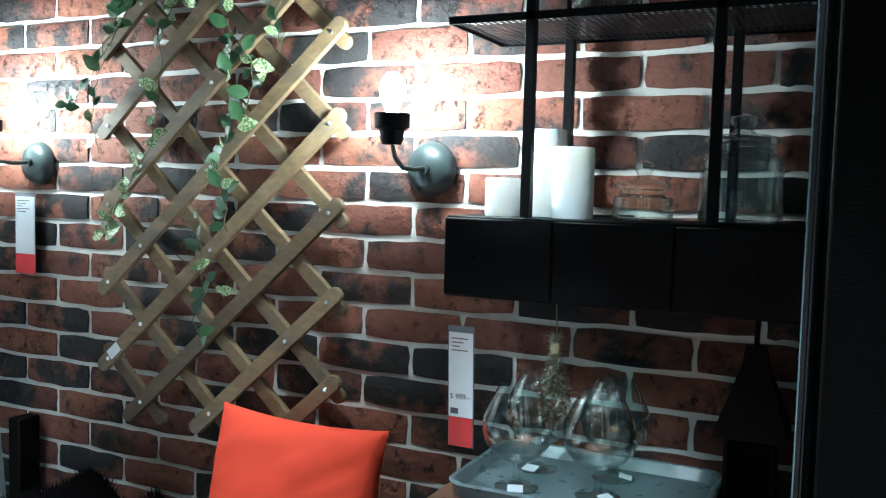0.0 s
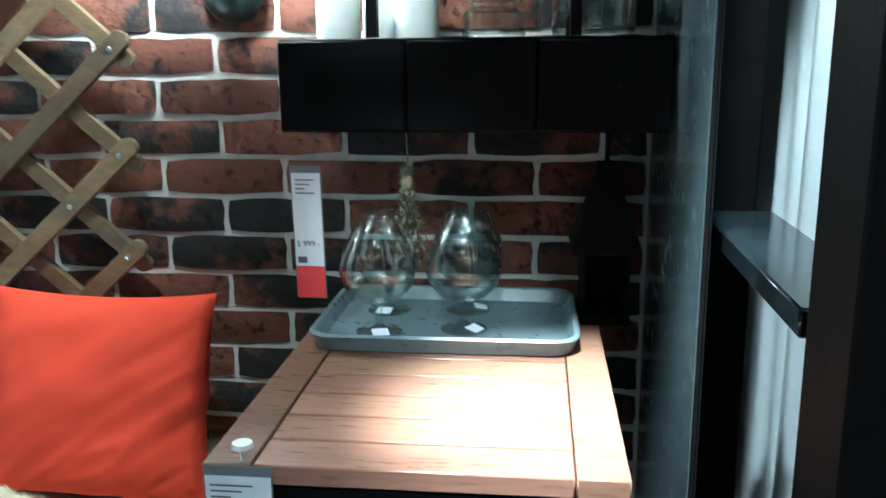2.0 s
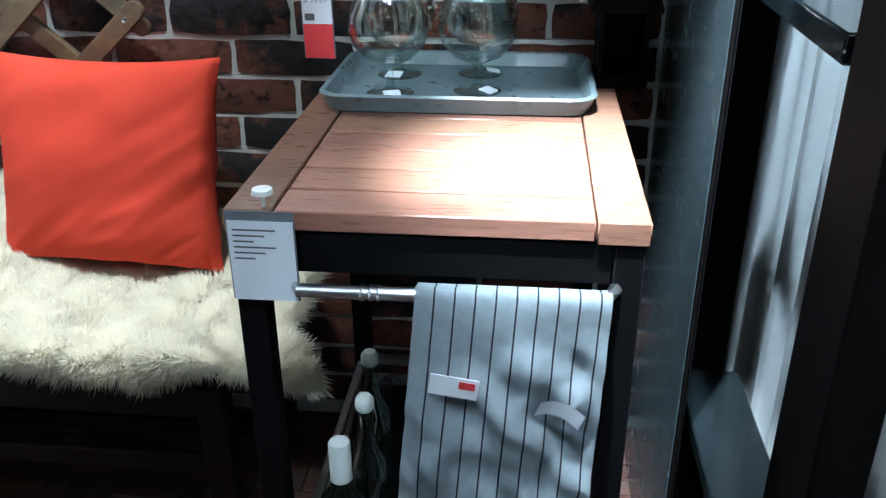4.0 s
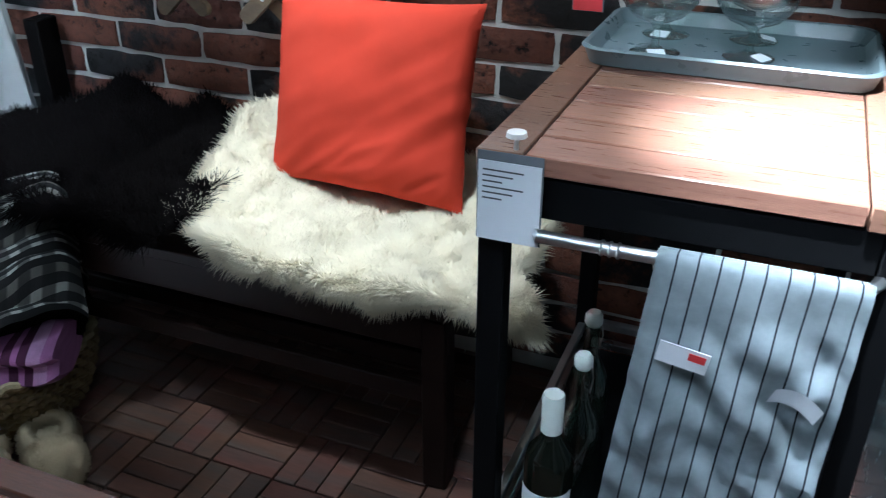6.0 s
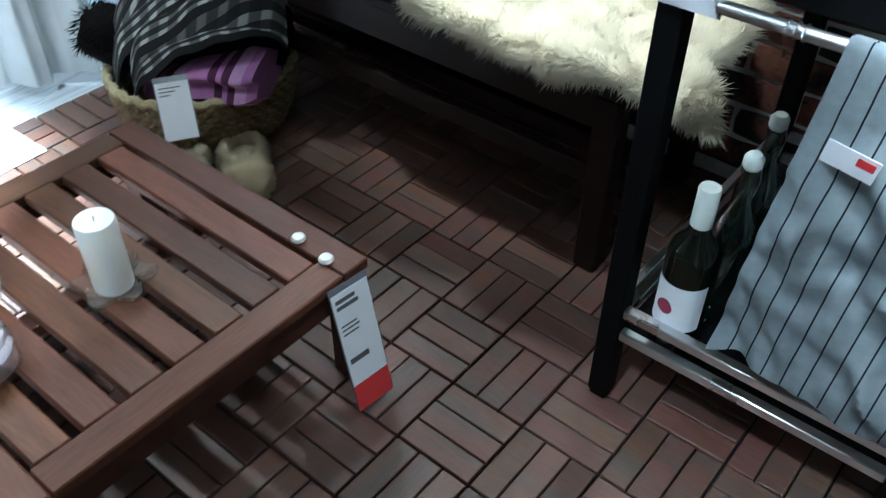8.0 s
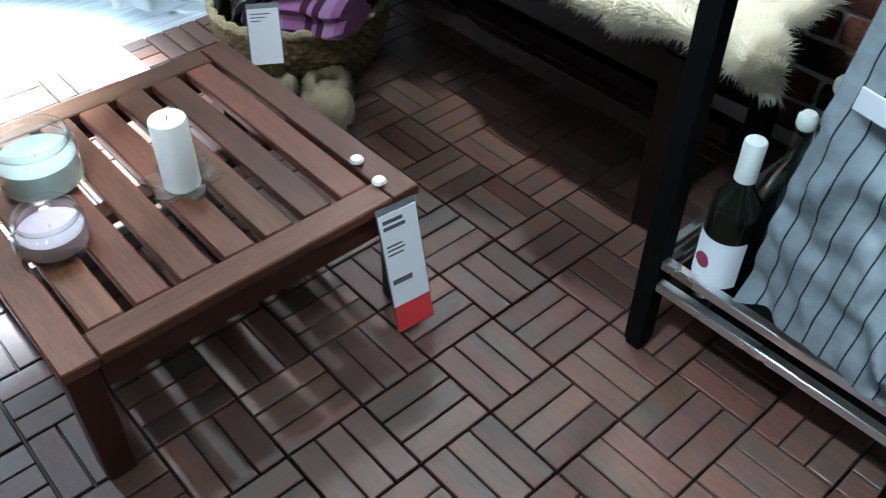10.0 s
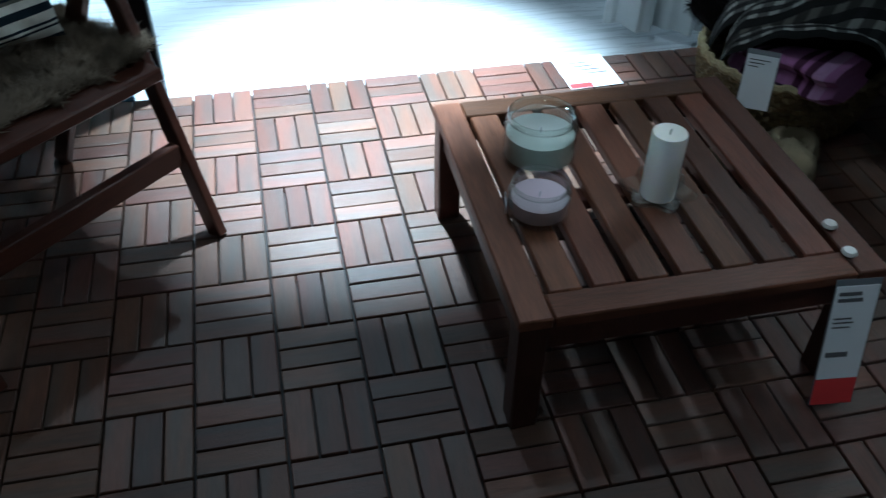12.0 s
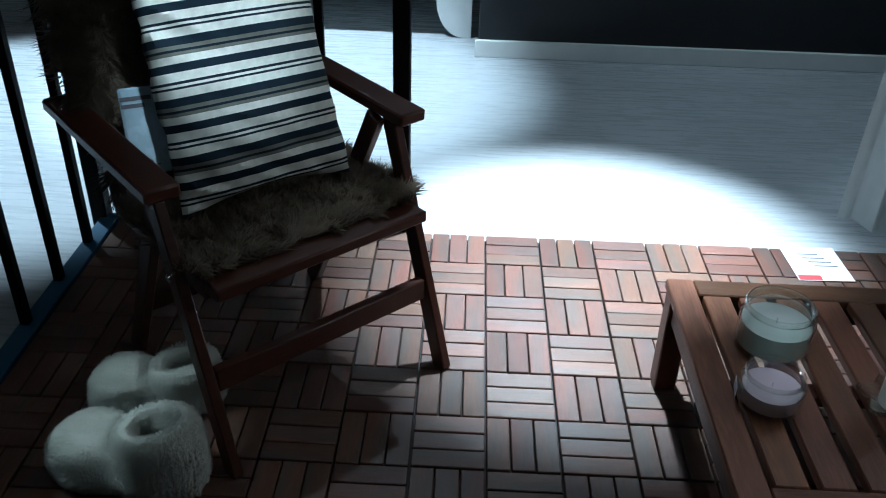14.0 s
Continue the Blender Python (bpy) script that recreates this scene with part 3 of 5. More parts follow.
def cushion(name, label, w, h, thick, m, mat, wrinkle=0.012, n=28, seed=1, uvscale=1.0, group="", crease=1.0):
    """A stuffed cover: two puffed faces with pulled-in edges, pointed corners and creases."""
    bm = bmesh.new()
    uvl = bm.loops.layers.uv.new("UVMap")
    for side in (1, -1):
        g = []
        for i in range(n + 1):
            row = []
            for j in range(n + 1):
                u, v = 2 * i / n - 1, 2 * j / n - 1
                pinch = 1 - 0.075 * (1 - v * v) * abs(u) ** 2
                pinch2 = 1 - 0.075 * (1 - u * u) * abs(v) ** 2
                x, y = u * w / 2 * pinch, v * h / 2 * pinch2
                p = (max(0, 1 - u ** 2) * max(0, 1 - v ** 2)) ** 0.42
                z = thick / 2 * p
                c = 0.8 * noise.noise(Vector((x * 7 + seed, y * 9, seed))) + 0.25 * noise.noise(Vector(((x + y) * 6, (y - 0.6 * x) * 22, seed + 3)))
                fold = max(0.0, min(1.0, 0.25 + 0.55 * u - 0.75 * v))
                c += crease * 2.2 * fold * (0.5 - abs(noise.noise(Vector(((x + 0.6 * y) * 3.2, (y - 0.62 * x) * 17, seed + 9)))))
                z += wrinkle * c * min(1, 3 * p)
                row.append(bm.verts.new((x, y, side * max(z, 0.0015))))
            g.append(row)
        for i in range(n):
            for j in range(n):
                q = (g[i][j], g[i + 1][j], g[i + 1][j + 1], g[i][j + 1])
                f = bm.faces.new(q if side > 0 else q[::-1])
                for lp in f.loops:
                    lp[uvl].uv = (lp.vert.co.x * uvscale, lp.vert.co.y * uvscale)
    bmesh.ops.remove_doubles(bm, verts=bm.verts, dist=0.0032)
    ob = part(name, bm, mat, None, "", m)
    return mark(ob, label, "cushion", group)


cushion("cushion", "plain orange cotton cushion leaning against the brick wall", 0.46, 0.41, 0.14,
        Matrix.Translation((-1.0, 1.755, 0.69)) @ Euler((radians(76), 0, radians(-3))).to_matrix().to_4x4(), ORANGE, 0.014, 56, seed=5)


# ---- serving cart ----
CX0, CX1, CY0, CY1, CZ = -0.561, -0.053, 1.18, 1.865, 0.857


def cart():
    t = thing("serving_cart", "outdoor serving cart with oiled wooden top and black steel frame", "serving cart", (CX0, CY0, 0))
    w, d = CX1 - CX0, CY1 - CY0
    part("border_plank", boxes((0, 0.06, 0, d, CZ - 0.03, CZ), bevel=0.002), CART_WOOD, t)
    part("border_plank", boxes((w - 0.062, w, 0, d, CZ - 0.03, CZ), bevel=0.002), CART_WOOD, t)
    n = 9
    for k in range(n):
        part("top_plank", boxes((0.062, w - 0.064, k * d / n + 0.0025, (k + 1) * d / n - 0.0025, CZ - 0.027, CZ - 0.001), bevel=0.002), CART_WOOD, t)
    for x in (0.004, w - 0.04):
        for y in (0.004, d - 0.04):
            leg = part("leg", boxes((x, x + 0.036, y, y + 0.036, 0.012, CZ - 0.031), bevel=0.002), BLACK_STEEL, t)
            part("foot", boxes((x + 0.003, x + 0.033, y + 0.003, y + 0.033, 0.0, 0.012), bevel=0.002), BLACK_STEEL, leg)
    for y in (0.008, d - 0.03):
        part("apron", boxes((0.041, w - 0.041, y, y + 0.022, CZ - 0.085, CZ - 0.031), bevel=0.002), BLACK_STEEL, t)
        for z in (0.155, 0.205):
            part("shelf_rail", boxes((0.041, w - 0.041, y - 0.001, y + 0.018, z, z + 0.018), bevel=0.002), STEEL, t, "brushed steel rail")
    for x in (0.012, w - 0.034):
        part("apron", boxes((x, x + 0.022, 0.041, d - 0.041, CZ - 0.085, CZ - 0.031), bevel=0.002), BLACK_STEEL, t)
        for z in (0.155, 0.205):
            part("shelf_rail", boxes((x, x + 0.016, 0.041, d - 0.041, z, z + 0.016), bevel=0.002), STEEL, t, "brushed steel rail")
    part("shelf", boxes((0.03, w - 0.03, 0.03, d - 0.03, 0.148, 0.154), bevel=0.001), BLACK_STEEL, t, "black steel lower shelf")
    part("towel_rail", tube([(0.075, 0.006, 0.768), (0.09, -0.02, 0.762), (w - 0.05, -0.02, 0.762), (w - 0.035, 0.006, 0.768)], 0.0085), STEEL, t, "polished steel towel rail")
    for x in (0.17, 0.18, 0.19):
        part("rail_ring", lathe([(0.0095, -0.002), (0.0105, 0), (0.0095, 0.002)], 16), STEEL, t, at=pose(x, -0.02, 0.762, 0, 90, 0))
    return t


cart()


def towel():
    def f(u, v):
        x = -0.326 + 0.232 * u
        s = v * 0.96
        if s < 0.40:
            z, y = 0.773 - (0.40 - s) * 0.6, 1.178
        elif s < 0.46:
            a = (s - 0.40) / 0.06 * math.pi
            z, y = 0.764 + 0.0105 * math.sin(a), 1.16 + 0.0115 * math.cos(a)
        else:
            q = s - 0.46
            z, y = 0.764 - q * 0.95, 1.148 - 0.012 * math.sin(min(1, q * 5))
            x += -0.025 * q * (1.1 - u) * 2 - 0.03 * q
            y += (-0.022 * noise.noise(Vector((x * 11, z * 7, 2))) - 0.022 * noise.noise(Vector(((x + z) * 17, (z - x) * 9, 7))) - 0.012 * noise.noise(Vector((x * 34, z * 30, 3))) - 0.006 * math.sin(u * 14 + z * 9)) * min(1, q * 6)
            z += 0.01 * math.sin(u * 5) * q - 0.05 * u * q * 0.6
        return (x, y, z), (u * 0.232, s)
    bm = sheet(60, 90, f, 0.0025)
    ob = part("towel", bm, TOWEL)
    mark(ob, "grey linen towel with dark pinstripes hanging over the cart rail", "towel")
    lab = part("label", boxes((-0.03, 0.03, -0.001, 0.001, -0.016, 0.016), bevel=0.0004), PAPER, ob, "white paper care label", pose(-0.278, 1.1275, 0.655, 8, 8, 0))
    part("print", boxes((0.006, 0.026, -0.0018, -0.0012, 0.0, 0.011), bevel=0), RED_PAPER, lab)
    curl = sheet(10, 4, lambda u, v: ((u * 0.055 - 0.027, -0.012 * (2 * u - 1) ** 2, v * 0.024 - 0.012), (u, v)), 0.0006)
    part("band", curl, PAPER, ob, "curled white paper band", pose(-0.150, 1.108, 0.645, 10, 18, 0))


towel()


def tag(name, label, x0, x1, y, z0, z1, red, price="", pin=None, lines=4, tilt=0.0):
    """A price tag in a clear sleeve; red: height of its red foot."""
    w, h = x1 - x0, z1 - z0
    t = thing(name, label, "price tag", ((x0 + x1) / 2, y, z1))
    t.rotation_euler = (radians(tilt), 0, 0)
    part("sleeve", boxes((-w / 2, w / 2, 0.0006, 0.0016, -h, 0), bevel=0.0003), PLASTIC, t, "clear grey plastic sleeve")
    part("paper", boxes((-w / 2 + 0.002, w / 2 - 0.002, -0.0012, 0.0004, -h + red, -0.012), bevel=0.0003), PAPER, t)
    if red:
        part("red_foot", boxes((-w / 2 + 0.002, w / 2 - 0.002, -0.0012, 0.0004, -h + 0.001, -h + red - 0.0005), bevel=0.0003), RED_PAPER, t)
    for k in range(lines):
        ln = w * (0.62 - 0.16 * (k % 3))
        part("print", boxes((-w / 2 + 0.008, -w / 2 + 0.008 + ln, -0.0019, -0.0014, -0.0245 - 0.0075 * k, -0.0225 - 0.0075 * k), bevel=0), INK, t)
    if price:
        writing("price", price, w * 0.27, INK, t, Matrix.Translation((-w / 2 + 0.005, -0.0016, -h + red + 0.035)) @ pose(0, 0, 0, 90, 0, 0))
        part("mark", boxes((-w / 2 + 0.006, -w / 2 + 0.022, -0.0019, -0.0014, -h + red + 0.006, -h + red + 0.017), bevel=0), INK, t)
    return t


tag("price_tag", "white paper price tag with red foot hanging below the wall shelf", -0.577, -0.524, 1.665, 0.918, 1.15, 0.058, "5 999.-", tilt=3)
tag("price_tag", "white paper price tag with red foot on the brick wall", -2.035, -1.955, 1.895, 1.136, 1.364, 0.056, "", lines=5)
tt = tag("price_tag", "white price card in a clear sleeve pinned to the cart corner", -0.553, -0.469, 1.164, 0.744, 0.862, 0.0, "", lines=6)
part("pin", lathe([(0, 0.012), (0.012, 0.010), (0.0135, 0.004), (0.003, 0.002), (0.003, -0.02), (0, -0.02)], 16), CHROME_PIN, tt, "white plastic pin", pose(-0.002, 0.028, 0.008))


# ---- tray and snifters ----
def rounded(x, y, r, n=6):
    out = []
    for cx, cy, a0 in ((x - r, y - r, 0), (-x + r, y - r, 90), (-x + r, -y + r, 180), (x - r, -y + r, 270)):
        for k in range(n + 1):
            a = radians(a0 + 90 * k / n)
            out.append((cx + r * math.cos(a), cy + r * math.sin(a)))
    return out


def tray():
    bm = bmesh.new()
    hx, hy = 0.224, 0.158
    rows = []
    for inset, z in ((0.022, 0.0), (0.012, 0.001), (0.004, 0.022), (0.0, 0.027), (0.004, 0.031), (0.01, 0.029), (0.022, 0.008), (0.03, 0.006)):
        rows.append([bm.verts.new((x, y, z)) for x, y in rounded(hx - inset, hy - inset, 0.045 - inset * 0.6)])
    for p, q in zip(rows, rows[1:]):
        for k in range(len(p)):
            bm.faces.new((p[k], p[(k + 1) % len(p)], q[(k + 1) % len(p)], q[k]))
    bm.faces.new(rows[0][::-1])
    bm.faces.new(rows[-1])
    ob = part("tray", bm, TRAY, None, "", pose(-0.316, 1.728, CZ))
    mark(ob, "slate grey plastic serving tray with raised rim on the cart", "tray")
    part("sticker", boxes((-0.03, 0.03, -0.008, 0.008, 0.0061, 0.0068), bevel=0.0002), PAPER, ob, "small white sticker", pose(0.14, -0.115, 0.0))
    return ob


tray()


def snifter():
    prof = [(0, 0.0), (0.034, 0.0), (0.035, 0.0015), (0.012, 0.005), (0.0055, 0.012), (0.005, 0.032), (0.010, 0.040), (0.032, 0.050), (0.047, 0.068),
            (0.052, 0.088), (0.050, 0.108), (0.041, 0.130), (0.030, 0.152), (0.0295, 0.154), (0.0285, 0.152), (0.0395, 0.130), (0.0485, 0.108),
            (0.0505, 0.088), (0.0455, 0.069), (0.030, 0.053), (0.008, 0.044), (0, 0.043)]
    ob = part("brandy_glass", lathe([(r * (1.26 if z > 0.04 else 1.15), z * 1.22) for r, z in prof], 36), GLASS)
    mark(ob, "clear brandy snifter glass standing on the tray", "glass", "glasses on the tray")
    part("label", boxes((-0.014, 0.014, -0.012, 0.012, 0.0062, 0.007), bevel=0.0002), PAPER, ob, "small white price label", pose(0.006, -0.022, 0, 12, 0, 20))
    return ob


sn = snifter()
sn.location = (-0.432, 1.665, CZ + 0.0075)
for x, y, r in ((-0.288, 1.69, 40), (-0.435, 1.79, -30), (-0.29, 1.805, 80)):
    copy_thing(sn, pose(x, y, CZ + 0.0075, 0, 0, r))


# ---- wall shelf with candles and jars ----
SX0, SX1, SY = -0.587, 0.042, 1.655


def wall_shelf():
    t = thing("wall_shelf", "black steel wall shelf with drawers and perforated upper tray", "wall shelf", (SX0, SY, 1.205))
    w, d = SX1 - SX0, WALL_Y - SY
    part("drawer_box", boxes((0, w, 0.012, d, 0, 0.150), bevel=0.002), BLACK_STEEL, t)
    for k in range(3):
        a, b = k * w / 3 + 0.002, (k + 1) * w / 3 - 0.002
        fr = part("drawer_front", boxes((a, b, 0, 0.012, 0.004, 0.146), bevel=0.002), BLACK_STEEL, t)
        part("knob", lathe([(0, -0.012), (0.004, -0.011), (0.005, -0.007), (0.002, -0.004), (0.002, 0)], 14), BLACK_STEEL, fr, "small dark metal knob", pose((0.062, 0.31, 0.55)[k], 0, 0.074, -90, 0, 0))
    for x in (0.148, 0.468):
        for y in (0.0, d - 0.034):
            part("post", boxes((x, x + 0.018, y, y + 0.018, 0.151, 1.05), bevel=0.001), BLACK_STEEL, t)
    for z in (0.497, 0.85):
        part("shelf_rim", boxes((0, w, 0, 0.004, z, z + 0.014), (0, w, d - 0.006, d - 0.002, z, z + 0.014), (0, 0.004, 0.004, d - 0.006, z, z + 0.014), bevel=0), BLACK_STEEL, t)
        bm = bmesh.new()
        p = 0.0125
        nx, ny = int((w - 0.01) / p), int((d - 0.012) / p)
        for i in range(nx):
            for j in range(ny):
                x, y = 0.005 + (i + 0.5) * p, 0.006 + (j + 0.5) * p
                o = [bm.verts.new((x + sx * p / 2, y + sy * p / 2, z + 0.004)) for sx, sy in ((-1, -1), (1, -1), (1, 1), (-1, 1))]
                q = [bm.verts.new((x + 0.0042 * math.cos(a), y + 0.0042 * math.sin(a), z + 0.004)) for a in [radians(225 + 90 * k) for k in range(4)]]
                for k in range(4):
                    bm.faces.new((o[k], o[(k + 1) % 4], q[(k + 1) % 4], q[k]))
        part("perforated_plate", bm, BLACK_STEEL, t, "perforated steel plate")
    return t


wall_shelf()


def candle(name, label, x, y, z, r, h, wick=True, group=""):
    prof = [(0, 0), (r * 0.96, 0), (r, 0.003), (r, h - 0.004), (r * 0.95, h), (r * 0.6, h - 0.002), (0, h - 0.004)]
    ob = part(name, lathe(prof, 32), WAX, None, "", pose(x, y, z))
    mark(ob, label, "candle", group)
    if wick:
        part("wick", tube([(0, 0, h - 0.005), (0.001, 0, h + 0.004), (0.003, 0, h + 0.008)], 0.0009, 6), INK, ob)
    return ob


ST = 1.355
candle("pillar_candle", "short white pillar candle on the wall shelf", -0.503, 1.745, ST, 0.037, 0.072, group="candles on the shelf")
candle("pillar_candle", "tall white pillar candle on the wall shelf", -0.437, 1.80, ST, 0.034, 0.166, group="candles on the shelf")
candle("pillar_candle", "white pillar candle of middle height on the wall shelf", -0.370, 1.745, ST, 0.038, 0.13, group="candles on the shelf")


def jar(name, label, x, y, z, r, h, ribs=0):
    t = 0.003
    prof = [(0, 0), (r * 0.93, 0), (r, 0.008), (r, h * 0.78), (r * 0.97, h * 0.87), (r * 0.74, h * 0.97), (r * 0.78, h), (r * 0.74, h),
            (r * 0.71, h * 0.97), (r * 0.94, h * 0.86), (r - t, h * 0.77), (r - t, 0.012), (r * 0.9, 0.006), (0, 0.006)]
    ob = part(name, lathe(prof, 40), JAR_GLASS, None, "", pose(x, y, z))
    mark(ob, label, "jar", "glass jars on the shelf")
    k = r
    lid = [(0, 0), (k * 0.7, 0), (k * 0.72, 0.006), (k * 0.92, 0.008), (k * 0.94, 0.014), (k * 0.8, 0.02), (k * 0.3, 0.026), (k * 0.2, 0.032),
           (k * 0.33, 0.044), (k * 0.30, 0.054), (k * 0.12, 0.058), (0, 0.058)]
    part("lid", lathe(lid, 32), JAR_GLASS, ob, "clear glass lid with knob", pose(0, 0, h + 0.001))
    return ob


jar("glass_jar", "small clear glass jar with knobbed lid on the wall shelf", -0.241, 1.745, ST, 0.053, 0.048)
jar("glass_jar", "large clear glass jar with knobbed lid on the wall shelf", -0.078, 1.752, ST, 0.068, 0.128)
jar("glass_jar", "clear glass jar on the upper perforated tray", -0.32, 1.74, 1.716, 0.06, 0.12)


# ---- ceiling spots ----
# out of view; lenses oversized and freely placed to give the glass its glints
LENS = glow("lit_spot_lens", (1.0, 0.97, 0.92), 22)


def ceiling_spot():
    t = thing("ceiling_spot", "small round black ceiling spotlight that is lit", "spotlight", (-0.5, 0.1, 3.1), "ceiling spotlights")
    part("housing", lathe([(0, 0), (0.097, 0), (0.10, -0.01), (0.10, -0.11), (0.095, -0.112), (0.091, -0.09), (0, -0.085)], 28), BLACK_STEEL, t)
    part("lens", lathe([(0, -0.092), (0.088, -0.092), (0.088, -0.096), (0, -0.098)], 20), LENS, t, "lit frosted lens")
    return t


cs = ceiling_spot()
for x, y in ((-1.15, 0.1), (0.15, 0.1), (-0.5, -0.8), (-1.3, -0.9), (0.3, -0.8), (-0.5, -1.8), (-1.5, -1.9), (0.4, -1.8), (-0.5, -3.0), (-1.6, -3.0), (0.5, -3.0)):
    copy_thing(cs, pose(x, y, 3.1))


# ---- wall lamps ----
def sconce():
    t = thing("wall_lamp", "gunmetal wall lamp with lit bulb on the brick wall", "wall lamp", (-0.743, 1.918, 1.446), "wall lamps")
    part("base", lathe([(0, 0), (0.058, 0), (0.060, 0.004), (0.056, 0.014), (0.046, 0.026), (0.030, 0.032), (0.012, 0.035), (0.012, 0.044), (0, 0.045)], 36), GUNMETAL, t, at=pose(0, 0, 0, 90, 0, 0))
    part("arm", tube([(0, -0.04, 0), (-0.004, -0.085, -0.004), (-0.01, -0.118, -0.001), (-0.018, -0.138, 0.02), (-0.022, -0.145, 0.05)], 0.0055), GUNMETAL, t)
    part("cup", lathe([(0, 0.045), (0.020, 0.045), (0.024, 0.055), (0.026, 0.074), (0.036, 0.080), (0.037, 0.108), (0.034, 0.108), (0.033, 0.084), (0, 0.082)], 28), BLACK_STEEL, t, at=pose(-0.022, -0.146, 0))
    part("bulb", lathe([(0, 0.09), (0.013, 0.09), (0.014, 0.115), (0.022, 0.135), (0.027, 0.155), (0.024, 0.175), (0.012, 0.19), (0, 0.193)], 24), BULB, t, "lit warm bulb", pose(-0.022, -0.146, 0))
    return t


sc = sconce()
copy_thing(sc, pose(-1.962, 1.918, 1.447))
for ob in bpy.data.objects:
    if ob.name.startswith("bulb"):
        ob.visible_shadow = False


# ---- lattice with ivy ----
def lath(a, b, y, width, thick):
    """A flat slat from a to b (x, z) with rounded ends."""
    d = Vector((b[0] - a[0], 0, b[1] - a[1]))
    ln, r = d.length, width / 2
    bm = bmesh.new()
    ring = [(ln / 2 - r + r * math.cos(radians(t)), r * math.sin(radians(t))) for t in range(-75, 76, 25)]
    ring += [(-x, -z) for x, z in ring]
    rows = [[bm.verts.new((x * k, yy, z * k2)) for x, z in ring] for yy, k, k2 in
            ((-thick / 2, 1 - 0.003 / ln, 0.93), (-thick / 2 + 0.0018, 1, 1), (thick / 2, 1, 1))]
    for p, q in zip(rows, rows[1:]):
        for k in range(len(p)):
            bm.faces.new((p[k], p[(k + 1) % len(p)], q[(k + 1) % len(p)], q[k]))
    bm.faces.new(rows[0][::-1])
    bm.faces.new(rows[-1])
    bmesh.ops.transform(bm, matrix=Matrix.Translation(((a[0] + b[0]) / 2, y, (a[1] + b[1]) / 2)) @ Matrix.Rotation(-math.atan2(d.z, d.x), 4, "Y"), verts=bm.verts)
    return bm


def lattice():
    t = thing("trellis", "impregnated pine diamond trellis fixed to the brick wall", "trellis", (-1.325, 1.868, 0.79))
    x0, x1, top, step, slope = -0.34, 0.392, 1.35, 0.2, 0.9
    fz, bz = 0.122, -0.018     # heights of one rising and one falling slat at the left edge

    def clip(z0, sgn):
        xa, xb = x0, x1
        za, zb = z0, z0 + sgn * slope * (xb - xa)
        if sgn > 0:
            if za < 0:
                xa, za = xa - za / slope, 0
            if zb > top:
                xb, zb = xb - (zb - top) / slope, top
        else:
            if zb < 0:
                xb, zb = xb + zb / slope, 0
            if za > top:
                xa, za = xa + (za - top) / slope, top
        return (xa, za), (xb, zb)

    for k in range(-4, 8):
        a, b = clip(fz + k * step, 1)
        if b[0] - a[0] > 0.06:
            link("slat", finish(lath(a, b, -0.014, 0.038, 0.014), "slat", False), LATTICE_WOOD, t)
    for k in range(0, 12):
        a, b = clip(bz + k * step, -1)
        if b[0] - a[0] > 0.06:
            link("slat", finish(lath(a, b, 0.006, 0.034, 0.016), "slat", False), LATTICE_WOOD, t)
    for i in range(-4, 8):
        for k in range(0, 12):
            x = (bz + k * step - fz - i * step) / (2 * slope) + x0
            z = fz + i * step + slope * (x - x0)
            column = round((x1 - 0.035 - x) / (step / (2 * slope)))
            if x0 <= x <= x1 and 0 <= z <= top and (column in (0, 3, 5, 6) or (column == 1 and z < 0.3)):
                part("rivet", lathe([(0, 0.003), (0.004, 0.0025), (0.0055, 0), (0, 0)], 10), STEEL, t, at=pose(x, -0.021, z, 90, 0, 0))
    part("sticker", boxes((-0.022, 0.022, -0.0006, 0, -0.013, 0.013), bevel=0.0002), PAPER, t, "white paper sticker", pose(-0.285, -0.0217, 0.175, 0, -42, 0))
    return t


lattice()


